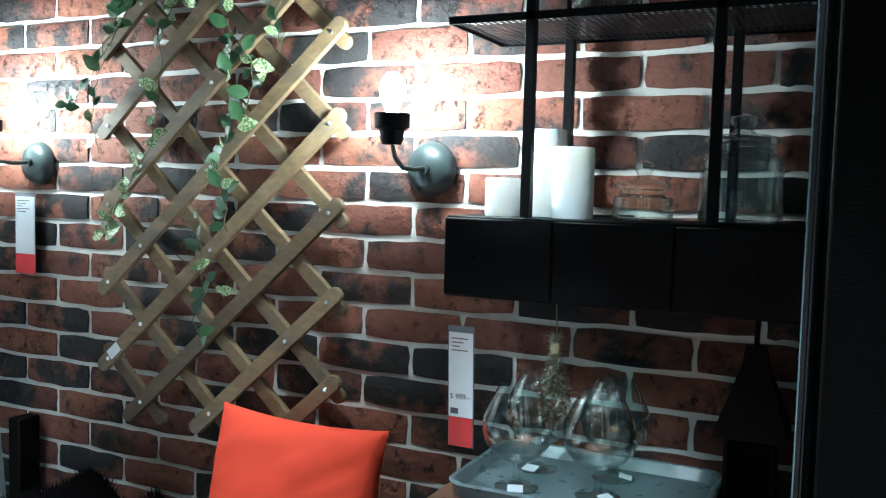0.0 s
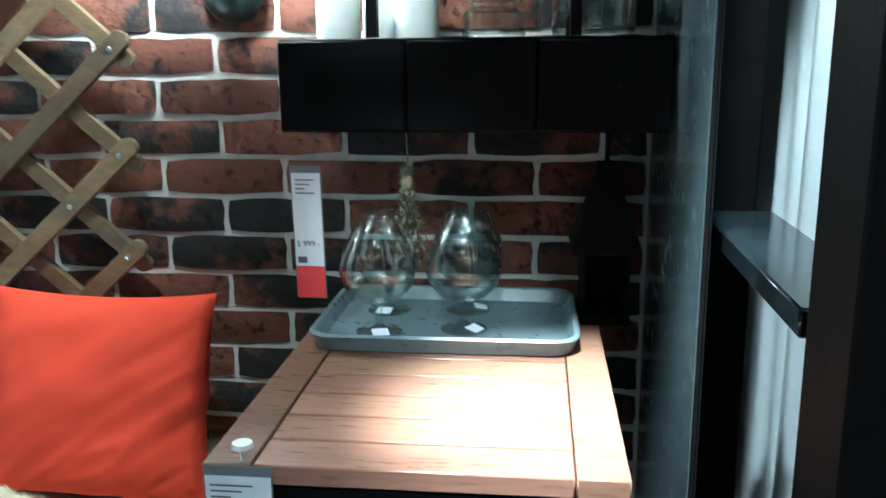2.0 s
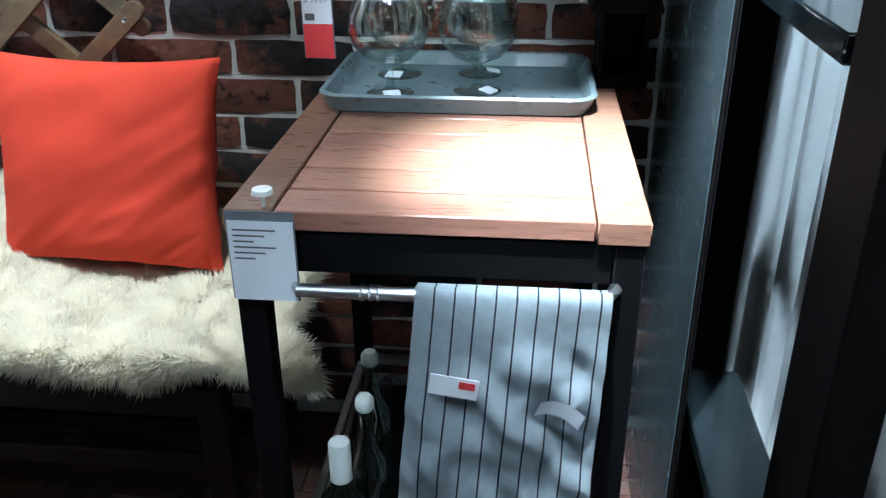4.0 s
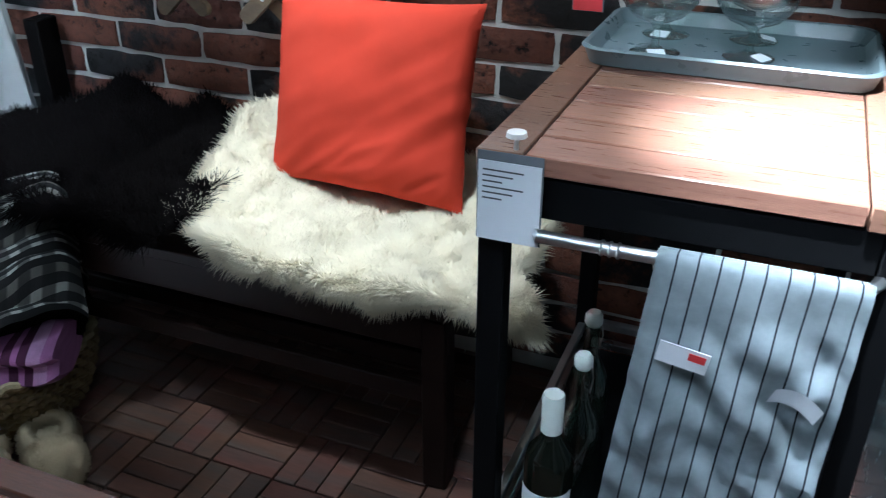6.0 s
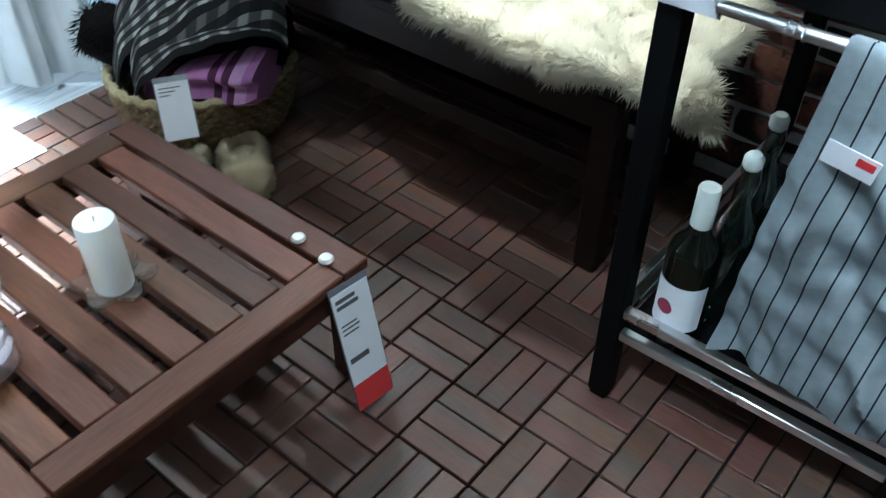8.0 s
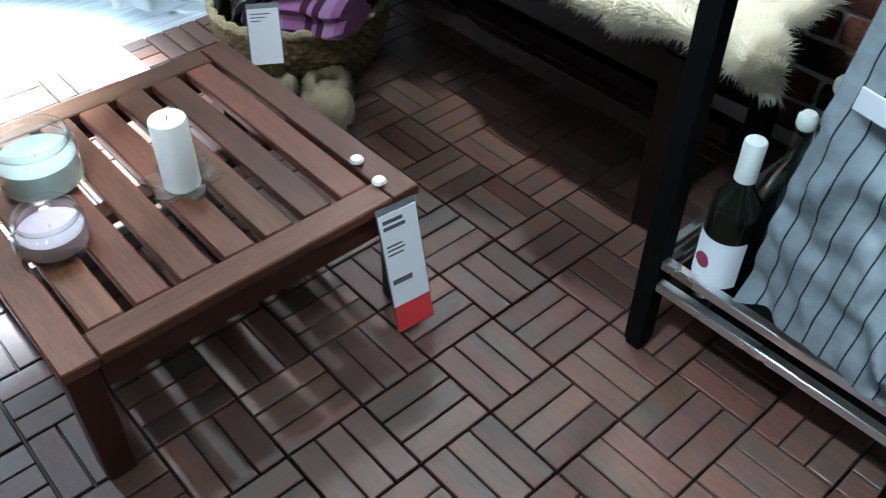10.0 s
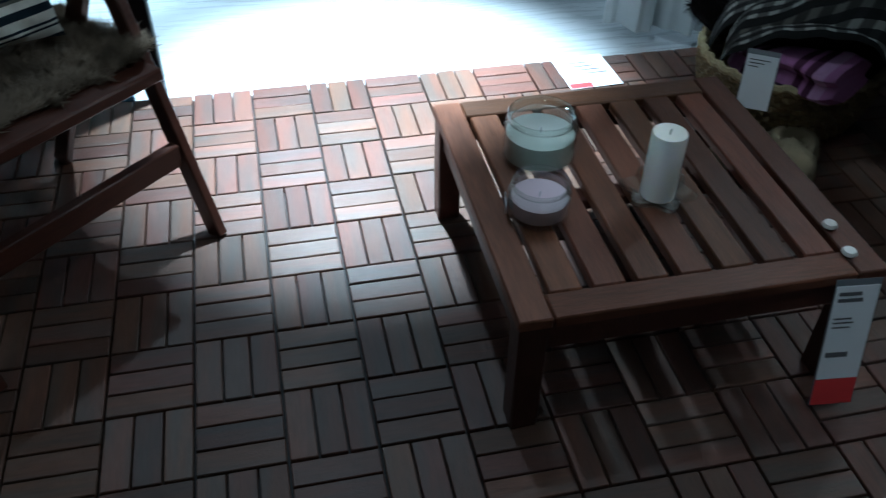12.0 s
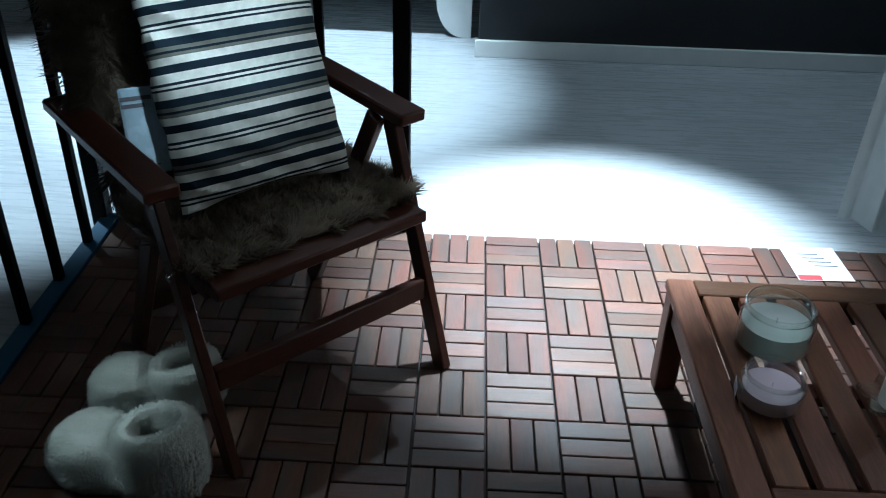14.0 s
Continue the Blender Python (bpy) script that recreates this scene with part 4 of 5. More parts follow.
def ivy():
    rng = random.Random(12)
    t = thing("ivy", "variegated ivy vines trailing over the trellis", "ivy", (-1.325, 1.84, 1.85))
    leaf = bmesh.new()
    ring = [(0, 0, 0), (0.16, 0.12, 0.03), (0.30, 0.34, 0.06), (0.27, 0.62, 0.04), (0.12, 0.86, -0.04), (0, 1.0, -0.10),
            (-0.12, 0.86, -0.04), (-0.27, 0.62, 0.04), (-0.30, 0.34, 0.06), (-0.16, 0.12, 0.03)]
    vs = [leaf.verts.new(p) for p in ring]
    mid = [leaf.verts.new((0, y, z)) for y, z in ((0.34, -0.01), (0.62, -0.03))]
    for q in ((0, 1, 2, 10), (10, 2, 3, 11), (11, 3, 4, 5), (0, 10, 8, 9), (10, 11, 7, 8), (11, 5, 6, 7)):
        every = vs + mid
        leaf.faces.new([every[k] for k in q])
    m1 = finish(leaf, "leaf")
    m2 = m1.copy()
    m1.materials.append(LEAF)
    m2.materials.append(LEAF_EDGE)
    # each vine: its bends (x, z), how full it is, share of variegated leaves
    vines = [([(-0.10, 0.12), (-0.18, 0.03), (-0.26, -0.06), (-0.33, -0.18), (-0.38, -0.23), (-0.43, -0.26)], 1.0, 0.1),
             ([(-0.20, 0.0), (-0.29, -0.13), (-0.32, -0.20), (-0.34, -0.30), (-0.31, -0.38)], 0.8, 0.1),
             ([(-0.12, 0.10), (-0.13, -0.05), (-0.10, -0.15), (-0.12, -0.27), (-0.14, -0.37), (-0.20, -0.44), (-0.24, -0.50), (-0.29, -0.58), (-0.27, -0.61)], 1.2, 0.75),
             ([(0.06, 0.1), (0.09, -0.02), (0.10, -0.10), (0.09, -0.22), (0.11, -0.30), (0.07, -0.40), (0.09, -0.47), (0.10, -0.56)], 1.1, 0.35),
             ([(0.10, -0.10), (0.17, -0.17), (0.16, -0.26), (0.12, -0.33)], 1.2, 0.3),
             ([(0.20, 0.12), (0.25, 0.02), (0.23, -0.08), (0.24, -0.15)], 1.0, 0.35),
             ([(0.12, 0.12), (0.30, 0.10), (0.33, 0.02)], 0.9, 0.4),
             ([(0.0, -0.48), (0.02, -0.60), (0.03, -0.70), (0.0, -0.78), (0.03, -0.84)], 0.6, 0.1),
             ([(-0.06, -0.62), (0.02, -0.66), (0.08, -0.70)], 0.5, 0.3),
             ([(-0.05, 0.12), (-0.03, 0.0), (-0.10, -0.06), (-0.12, -0.13)], 0.9, 0.5)]
    for bends, full, pale in vines:
        pts = []
        for p, q in zip(bends, bends[1:]):
            for k in range(5):
                s = k / 5
                pts.append(Vector((p[0] + (q[0] - p[0]) * s + rng.uniform(-0.004, 0.004), -0.012 - 0.014 * rng.random(), p[1] + (q[1] - p[1]) * s)))
        pts.append(Vector((bends[-1][0], -0.02, bends[-1][1])))
        stem = part("stem", tube(pts, 0.0013, 6), STEM, t)
        for k in range(1, len(pts)):
            for side in (-1, 1):
                if rng.random() < 0.40 * full:
                    size = rng.uniform(0.026, 0.056)
                    ob = new("leaf", m2 if rng.random() < pale else m1)
                    ob.parent = stem
                    ob.matrix_basis = Matrix.Translation(pts[k]) @ Euler((radians(rng.uniform(55, 125)), radians(rng.uniform(-60, 60) + side * 70),
                                                                          radians(rng.uniform(-35, 35)))).to_matrix().to_4x4() @ Matrix.Scale(size, 4)
    return t


ivy()


def herbs():
    rng = random.Random(5)
    t = thing("herb_bunch", "dried herb bunch tied with twine under the wall shelf", "dried herbs", (-0.390, 1.735, 1.204))
    part("string", tube([(0, 0, 0), (0.002, 0, -0.05), (0, 0, -0.085)], 0.0012, 6), TWINE, t)
    part("knot", lathe([(0, 0.012), (0.008, 0.01), (0.010, 0), (0.008, -0.01), (0, -0.012)], 12), TWINE, t, at=pose(0, 0, -0.09))
    bm_v, bm_f = [], []
    for k in range(34):
        a, r = rng.uniform(0, 6.28), rng.uniform(0.006, 0.036)
        end = Vector((r * math.cos(a), r * math.sin(a) * 0.7, -0.09 - rng.uniform(0.07, 0.14)))
        for s in range(22):
            q = s / 21
            p = Vector((0, 0, -0.085)).lerp(end, q) + Vector((0, 0, 0.02 * (1 - q)))
            d = Vector((rng.uniform(-1, 1), rng.uniform(-1, 1), rng.uniform(-0.8, 0.3))).normalized() * rng.uniform(0.010, 0.022)
            w = d.cross(Vector((0.2, 0.5, 0.8))).normalized() * 0.0026
            i = len(bm_v)
            bm_v += [p - w, p + w, p + d]
            bm_f.append((i, i + 1, i + 2))
    for k in range(10):
        d = Vector((rng.uniform(-0.02, 0.02), rng.uniform(-0.01, 0.01), rng.uniform(0.02, 0.055)))
        i = len(bm_v)
        bm_v += [Vector((-0.0015, 0, -0.085)), Vector((0.0015, 0, -0.085)), Vector((0, 0, -0.085)) + d]
        bm_f.append((i, i + 1, i + 2))
    mesh = bpy.data.meshes.new("sprigs")
    mesh.from_pydata(bm_v, [], bm_f)
    link("dried_foliage", mesh, HERB, t)


herbs()


# ---- bottles on the cart ----
def bottle(name, label, x, y, z, s, mat, cap_mat, wine):
    if wine:
        prof = [(0, 0), (0.036, 0), (0.038, 0.004), (0.038, 0.185), (0.034, 0.205), (0.018, 0.228), (0.0145, 0.245), (0.0145, 0.30), (0, 0.30)]
    else:
        prof = [(0, 0), (0.034, 0), (0.037, 0.004), (0.037, 0.17), (0.030, 0.20), (0.015, 0.235), (0.0125, 0.285), (0.0145, 0.29), (0.0145, 0.30), (0.011, 0.30),
                (0.010, 0.285), (0.0125, 0.235), (0.028, 0.198), (0.0345, 0.168), (0.0345, 0.008), (0, 0.007)]
    ob = part(name, lathe([(r * s, h * s) for r, h in prof], 28), mat, None, "", pose(x, y, z))
    mark(ob, label, "bottle", "bottles on the cart")
    if wine:
        part("cap", lathe([(0.0150 * s, 0.243 * s), (0.0165 * s, 0.244 * s), (0.0165 * s, 0.308 * s), (0.015 * s, 0.311 * s), (0, 0.311 * s)], 24), cap_mat, ob, "white screw cap")
        n = 18
        bm = bmesh.new()
        lo, hi = [], []
        for k in range(n + 1):
            a = radians(190 + 160 * k / n)
            lo.append(bm.verts.new((0.0386 * s * math.cos(a), 0.0386 * s * math.sin(a), 0.055 * s)))
            hi.append(bm.verts.new((0.0386 * s * math.cos(a), 0.0386 * s * math.sin(a), 0.145 * s)))
        for k in range(n):
            bm.faces.new((lo[k], lo[k + 1], hi[k + 1], hi[k]))
        lab = part("label", bm, PAPER, ob, "white paper wine label")
        part("print", lathe([(0, 0.0005), (0.014, 0.0005), (0.014, 0), (0, 0)], 16), material("crimson_print", (0.25, 0.03, 0.07), 0.6, bump=0), lab, at=pose(-0.010, -0.0385 * s, 0.10 * s, 90, 0, -15))
    else:
        part("stopper", lathe([(0, 0.296 * s), (0.012 * s, 0.296 * s), (0.015 * s, 0.302 * s), (0.015 * s, 0.315 * s), (0.010 * s, 0.322 * s), (0, 0.323 * s)], 20), cap_mat, ob, "white swing stopper")
        part("wire", tube([(0.014 * s, 0, 0.25 * s), (0.018 * s, 0, 0.28 * s), (0.012 * s, 0, 0.315 * s)], 0.001, 6), STEEL, ob)
    return ob


bottle("wine_bottle", "dark wine bottle with white cap and label on the cart shelf", -0.455, 1.245, 0.155, 1.0, WINE_GLASS, CAP, True)
bottle("glass_bottle", "clear swing-top glass bottle on the cart shelf", -0.436, 1.345, 0.155, 1.0, BOTTLE_GLASS, CAP, False)
bottle("glass_bottle", "clear swing-top glass bottle at the back of the cart shelf", -0.45, 1.47, 0.155, 1.0, BOTTLE_GLASS, CAP, False)


# black lantern on the cart beside the tray
def lantern():
    t = thing("lantern", "black metal lantern at the back of the cart", "lantern", (-0.044, 1.80, CZ))
    part("base", boxes((-0.045, 0.045, -0.05, 0.05, 0, 0.02), bevel=0.003), BLACK_STEEL, t)
    for x in (-0.042, 0.034):
        for y in (-0.048, 0.040):
            part("post", boxes((x, x + 0.008, y, y + 0.008, 0.02, 0.13), bevel=0.001), BLACK_STEEL, t)
    part("side_panel", boxes((-0.0335, 0.0335, 0.041, 0.044, 0.021, 0.129), bevel=0.0005), BLACK_STEEL, t)
    for x in (-0.040, 0.037):
        part("side_panel", boxes((x, x + 0.003, -0.039, 0.039, 0.021, 0.129), bevel=0.0005), BLACK_STEEL, t)
    part("roof", lathe([(0.0, 0.13), (0.084, 0.13), (0.086, 0.136), (0.056, 0.20), (0.030, 0.255), (0.024, 0.285), (0, 0.288)], 4), BLACK_STEEL, t, at=pose(0, 0, 0, 0, 0, 45))
    part("hook", tube([(0, 0, 0.286), (0.0, 0.0, 0.347)], 0.005, 8), BLACK_STEEL, t)


lantern()


# ---- window niche and curtain on the right side ----
def drape(name, label, x0, y0, x1, y1, z0, z1, folds, depth, mat=CURTAIN, seed=1.0, flare=0.0, lean=0.0):
    a, b = Vector((x0, y0, 0)), Vector((x1, y1, 0))
    d = (b - a)
    nrm = Vector((-d.y, d.x, 0)).normalized()

    def f(u, v):
        w = depth * (0.4 + 0.6 * (1 - v)) * (math.sin(2 * math.pi * folds * u + 0.8 * math.sin(7 * u + seed)) + 0.4 * math.sin(4.6 * math.pi * folds * u + seed + 2 * v))
        p = a.lerp(b, u + flare * (1 - v) * (u - 0.5)) + nrm * w
        p.x += lean * (1 - v) * u
        return (p.x, p.y, z0 + (z1 - z0) * v + 0.004 * math.sin(30 * u)), (u * d.length, v * (z1 - z0))
    ob = part(name, sheet(int(folds * 16), 24, f, 0.003), mat)
    return mark(ob, label, "curtain")


drape("curtain", "white cotton curtain behind the black frame", 0.235, 1.90, 0.235, 0.2, 0.02, 2.9, 14, 0.018)
drape("curtain", "white floor-length curtain at the end of the bench", -2.27, 1.10, -2.27, 1.82, 0.0, 2.9, 7, 0.028, seed=2.3, flare=0.12, lean=0.29)


def niche():
    t = thing("window_frame", "black wooden window frame with glossy sills before the curtain", "window frame", (0.0, 1.65, -0.03))
    part("back_panel", boxes((0.057, 0.157, -0.08, -0.06, 0, 2.95), bevel=0.002), BLACK_WOOD, t)
    part("post", boxes((0.080, 0.134, -0.715, -0.60, 0, 2.95), bevel=0.003), BLACK_WOOD, t)
    part("trim_strip", boxes((0.086, 0.130, -0.5975, -0.5855, 0.75, 1.095), bevel=0.002), CART_WOOD, t, "light brown wooden strip")
    for z in (1.10, 0.41):
        part("sill", boxes((0.078, 0.182, -0.584, -0.081, z, z + 0.03), bevel=0.003), SILL, t, "glossy dark grey sill")
    return t


niche()
edge = link("edge_strip", finish(boxes((0.0530, 0.0555, 1.371, 1.376, -0.03, 3.0), bevel=0.0005), "edge_strip"), BLACK_STEEL)
mark(edge, "thin metal edge strip of the partition", kind="structure")


# ---- low slatted table ----
TX0, TX1, TY0, TY1, TZ = -1.515, -0.885, 0.366, 0.992, 0.262


def low_table():
    t = thing("low_table", "low brown slatted wooden outdoor table on the deck", "table", (TX0, TY0, 0))
    w, d, b = TX1 - TX0, TY1 - TY0, 0.056
    for y in (0, d - b):
        part("side_plank", boxes((0.0, w, y, y + b, TZ - 0.022, TZ), bevel=0.003), TABLE_WOOD, t)
    for x in (0, w - b):
        ob = part("end_plank", boxes((-(d / 2 - b - 0.001), d / 2 - b - 0.001, -b / 2, b / 2, TZ - 0.022, TZ - 0.0005), bevel=0.003), TABLE_WOOD, t)
        ob.matrix_basis = pose(x + b / 2, d / 2, 0, 0, 0, 90)
    n = 7
    inner = d - 2 * b
    p = inner / n
    for k in range(n):
        a = b + k * p + 0.009
        part("slat", boxes((b + 0.001, w - b - 0.001, a, a + p - 0.018, TZ - 0.021, TZ - 0.001), bevel=0.003), TABLE_WOOD, t)
    for x in (0.004, w - 0.052):
        for y in (0.004, d - 0.052):
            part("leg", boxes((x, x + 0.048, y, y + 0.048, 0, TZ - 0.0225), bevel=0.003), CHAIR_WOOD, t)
    for y in (0.012, d - 0.032):
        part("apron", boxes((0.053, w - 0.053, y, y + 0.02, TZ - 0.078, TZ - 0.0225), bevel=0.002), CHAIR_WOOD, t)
    for x in (0.012, w - 0.032):
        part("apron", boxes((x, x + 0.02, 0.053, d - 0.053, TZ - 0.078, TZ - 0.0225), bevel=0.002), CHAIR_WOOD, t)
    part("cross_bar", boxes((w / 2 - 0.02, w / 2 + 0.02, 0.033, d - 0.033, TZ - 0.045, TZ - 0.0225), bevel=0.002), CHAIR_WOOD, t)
    return t


low_table()
for x, y in ((-1.0, 0.948), (-0.929, 0.941)):
    ob = part("pin", lathe([(0, 0.012), (0.010, 0.011), (0.013, 0.006), (0.011, 0.003), (0.003, 0.002), (0.003, 0), (0, 0)], 18), CHROME_PIN, None, "", pose(x, y, TZ))
    mark(ob, "white plastic tag pin pressed into the table", "tag pin", "tag pins")


def hanging_tag():
    t = thing("price_tag", "long white price tag with red foot hanging from the table corner", "price tag", (-0.876, 0.932, TZ - 0.004))
    t.rotation_euler = (radians(-13), 0, radians(84))
    w, h = 0.078, 0.25
    part("sleeve", boxes((-w / 2, w / 2, 0.0006, 0.0016, -h, 0), bevel=0.0003), PLASTIC, t)
    part("paper", boxes((-w / 2 + 0.002, w / 2 - 0.002, -0.0012, 0.0004, -h + 0.055, -0.012), bevel=0.0003), PAPER, t)
    part("red_foot", boxes((-w / 2 + 0.002, w / 2 - 0.002, -0.0012, 0.0004, -h + 0.001, -h + 0.054), bevel=0.0003), RED_PAPER, t)
    for z, a, hh in ((-0.03, 0.5, 0.007), (-0.042, 0.55, 0.007), (-0.075, 0.4, 0.003), (-0.083, 0.45, 0.003), (-0.092, 0.4, 0.003), (-0.15, 0.5, 0.01)):
        part("print", boxes((-w / 2 + 0.008, -w / 2 + 0.008 + w * a, -0.0019, -0.0014, z, z + hh), bevel=0), INK, t)


hanging_tag()


def candle_jar(name, label, x, y, r, h, wax, fill):
    prof = [(0, 0), (r * 0.9, 0), (r, 0.008), (r, h * 0.72), (r * 0.86, h * 0.82), (r * 0.86, h * 0.86), (r * 0.93, h * 0.88), (r * 0.93, h * 0.97), (r * 0.90, h),
            (r * 0.87, h), (r * 0.87, h * 0.88), (r * 0.82, h * 0.83), (r - 0.004, h * 0.71), (r - 0.004, 0.010), (0, 0.008)]
    ob = part(name, lathe(prof, 40), JAR_GLASS, None, "", pose(x, y, TZ))
    mark(ob, label, "candle jar", "candle jars on the table")
    rr = r - 0.0045
    part("wax", lathe([(0, 0.0105), (rr, 0.0105), (rr, h * fill), (rr * 0.9, h * fill - 0.002), (0, h * fill - 0.002)], 36), wax, ob, "candle wax fill")
    part("wick", tube([(0, 0, h * fill - 0.003), (0, 0, h * fill + 0.010)], 0.001, 6), PAPER, ob)
    return ob


candle_jar("candle_jar", "glass jar candle with pale green wax on the table", -1.297, 0.522, 0.068, 0.096, GREEN_WAX, 0.58)
small = candle_jar("candle_jar", "small glass jar candle with lilac wax on the table", -1.135, 0.472, 0.054, 0.068, LILAC_WAX, 0.55)
part("label", boxes((-0.018, 0.018, -0.001, 0, -0.011, 0.011), bevel=0.0002), PAPER, small, "white printed label", pose(-0.012, -0.0555, 0.022, 0, 0, -12))


def flower_holder():
    bm = bmesh.new()
    n = 48
    rows = []
    for rr, z in ((0.0, 0.0), (0.030, 0.0), (0.042, 0.004), (0.058, 0.016), (0.060, 0.021), (0.056, 0.023), (0.040, 0.012), (0.030, 0.009), (0.0, 0.009)):
        rows.append([bm.verts.new(((rr * (1 + 0.16 * math.cos(6 * a) * min(1, rr * 22))) * math.cos(a), (rr * (1 + 0.16 * math.cos(6 * a) * min(1, rr * 22))) * math.sin(a), z))
                     for a in [2 * math.pi * k / n for k in range(n)]])
    for p, q in zip(rows, rows[1:]):
        for k in range(n):
            bm.faces.new((p[k], p[(k + 1) % n], q[(k + 1) % n], q[k]))
    bmesh.ops.remove_doubles(bm, verts=bm.verts, dist=0.0003)
    ob = part("candle_dish", bm, JAR_GLASS, None, "", pose(-1.135, 0.69, TZ))
    mark(ob, "clear flower-shaped glass candle dish on the table", "candle dish")


flower_holder()
candle("pillar_candle", "white pillar candle in a flower-shaped glass dish", -1.135, 0.69, TZ + 0.0095, 0.0305, 0.128)
card = thing("price_card", "white printed price card lying on the deck edge", "price card", (-2.02, 0.907, 0.002))
card.rotation_euler = (0, 0, radians(2))
part("paper", boxes((-0.085, 0.085, -0.075, 0.075, 0, 0.0015), bevel=0.0004), PAPER, card)
part("red_foot", boxes((0.06, 0.084, -0.073, -0.01, 0.0016, 0.002), bevel=0), RED_PAPER, card)
for k in range(4):
    part("print", boxes((-0.05 + 0.02 * k, -0.044 + 0.02 * k, -0.04 + 0.01 * k, 0.02 + 0.012 * k, 0.0016, 0.002), bevel=0), INK, card)


# ---- basket with blankets ----
def basket():
    t = thing("basket", "oval woven seagrass basket standing on the deck", "basket", (-1.752, 1.335, 0))
    rx, ry, h, n = 0.205, 0.22, 0.155, 88
    for row in range(10):
        z = 0.006 + row * h / 10
        k0 = 0.80 + 0.20 * math.sin(min(1.0, (row + 1) / 9) * math.pi / 2)
        pts = []
        for k in range(n + 1):
            a = 2 * math.pi * k / n
            wv = 0.0045 * (1 if (k + row) % 2 else -1)
            pts.append((math.cos(a) * (rx * k0 + wv), math.sin(a) * (ry * k0 + wv), z + 0.008))
        part("strand", tube(pts, 0.0088, 6), SEAGRASS, t)
    pts = [(math.cos(2 * math.pi * k / 120) * (rx + 0.004 + 0.004 * math.sin(k * 1.6)), math.sin(2 * math.pi * k / 120) * (ry + 0.004 + 0.004 * math.sin(k * 1.6)),
            h + 0.012 + 0.003 * math.cos(k * 1.6)) for k in range(121)]
    part("rim", tube(pts, 0.010, 7), material("twisted_rope_rim", (0.30, 0.25, 0.14), 0.85, vary=0.4, size=150, bump=0.5), t, "twisted rope rim")
    part("bottom", lathe([(0, 0.003), (0.17, 0.003), (0.17, 0.01), (0, 0.01)], 32), SEAGRASS, t)
    return t


basket()


def blanket(name, label, m, lx, ly, lz, mat, layers, seed):
    """A folded blanket: soft stacked layers with rounded folds."""
    def f(u, v):
        a = 2 * math.pi * v
        cx, cz = math.copysign(abs(math.cos(a)) ** 0.6, math.cos(a)), math.copysign(abs(math.sin(a)) ** 0.7, math.sin(a))
        x = (u - 0.5) * lx
        end = 1 - 0.25 * abs(2 * u - 1) ** 6
        y, z = cx * ly / 2 * end, cz * lz / 2 * end
        k = 0.012 * math.sin(layers * cz * 3.0) * abs(cx)
        nz = noise.noise(Vector((x * 9 + seed, y * 9, z * 9)))
        return (x + 0.01 * nz, y + k + 0.018 * nz, z + 0.02 * noise.noise(Vector((x * 7, y * 7 + seed, seed)))), (x, v * (ly + lz))
    bm = sheet(26, 44, f)
    bmesh.ops.remove_doubles(bm, verts=bm.verts, dist=0.0005)
    bmesh.ops.holes_fill(bm, edges=[e for e in bm.edges if e.is_boundary], sides=0)
    return mark(part(name, bm, mat, None, "", m), label, "blanket")


blanket("blanket", "folded purple plaid wool blanket in the basket", pose(-1.66, 1.29, 0.175, 4, -12, 18), 0.30, 0.17, 0.10, PURPLE, 2, 2.0)


def draped(name, label, a, b, width, sag, ridges, mat, seed, lip=0.10):
    """A blanket gathered into long soft folds that run from a down to b, its sides falling away."""
    a, b = Vector(a), Vector(b)
    d = b - a
    side = Vector((d.y, -d.x, 0)).normalized()

    def f(u, v):
        w = 2 * v - 1
        along = a + d * u
        spread = width * (0.8 + 0.35 * math.sin(math.pi * min(1.0, u * 0.75 + 0.1)))
        p = along + side * (w * spread / 2)
        curl = 0.02 * math.sin(3.1 * u + seed) * (1 - w * w)
        fold = abs(math.sin(math.pi * ridges * v + 0.7 * math.sin(3 * u + seed) + seed)) ** 0.8
        p.z += sag * math.sin(math.pi * u) + 0.048 * fold * (1 - 0.4 * w * w) - lip * abs(w) ** 2.6 - 0.5 * lip * max(0.0, 1 - u / 0.12) ** 2 - 0.6 * lip * max(0.0, (u - 0.9) / 0.1) ** 2
        p += side * curl + Vector((0, 0, 0.014 * noise.noise(Vector((u * 5 + seed, v * 5, 1)))))
        return p, (u * d.length * 1.2 + 0.02 * fold, v * width * 1.6)
    bm = sheet(44, 72, f, 0.012)
    return mark(part(name, bm, mat), label, "blanket")


# added black filler that keeps the hollow under the plaid blankets dark
blanket("blanket", "dark filler shape added beneath the blankets of the basket pile", pose(-1.75, 1.38, 0.20, 0, -8, 35), 0.34, 0.28, 0.20, BLACK_FUR, 2, 4.0)
draped("blanket", "black and white plaid wool blanket gathered over the basket pile", (-1.59, 1.50, 0.49), (-1.90, 1.22, 0.26), 0.23, 0.055, 3.4, PLAID, 1.0)
draped("blanket", "second black and white plaid blanket hanging below the first", (-1.53, 1.43, 0.375), (-1.80, 1.19, 0.225), 0.17, 0.035, 2.6, PLAID, 2.2, 0.08)
rng0 = random.Random(31)
roll = blanket("fur_roll", "rolled black fur throw at the edge of the basket", pose(-1.89, 1.22, 0.22, 0, 10, 20), 0.17, 0.13, 0.12, BLACK_FUR, 1, 3.0)
tufts("plush", [((0.085 * rng0.uniform(-1, 1), 0.06 * math.cos(a), 0.055 * math.sin(a)), (rng0.uniform(-.3, .3), math.cos(a), math.sin(a)))
               for a in [rng0.uniform(0, 6.28) for k in range(1500)]], 0.022, 0.002, BLACK_FUR, roll, 8)
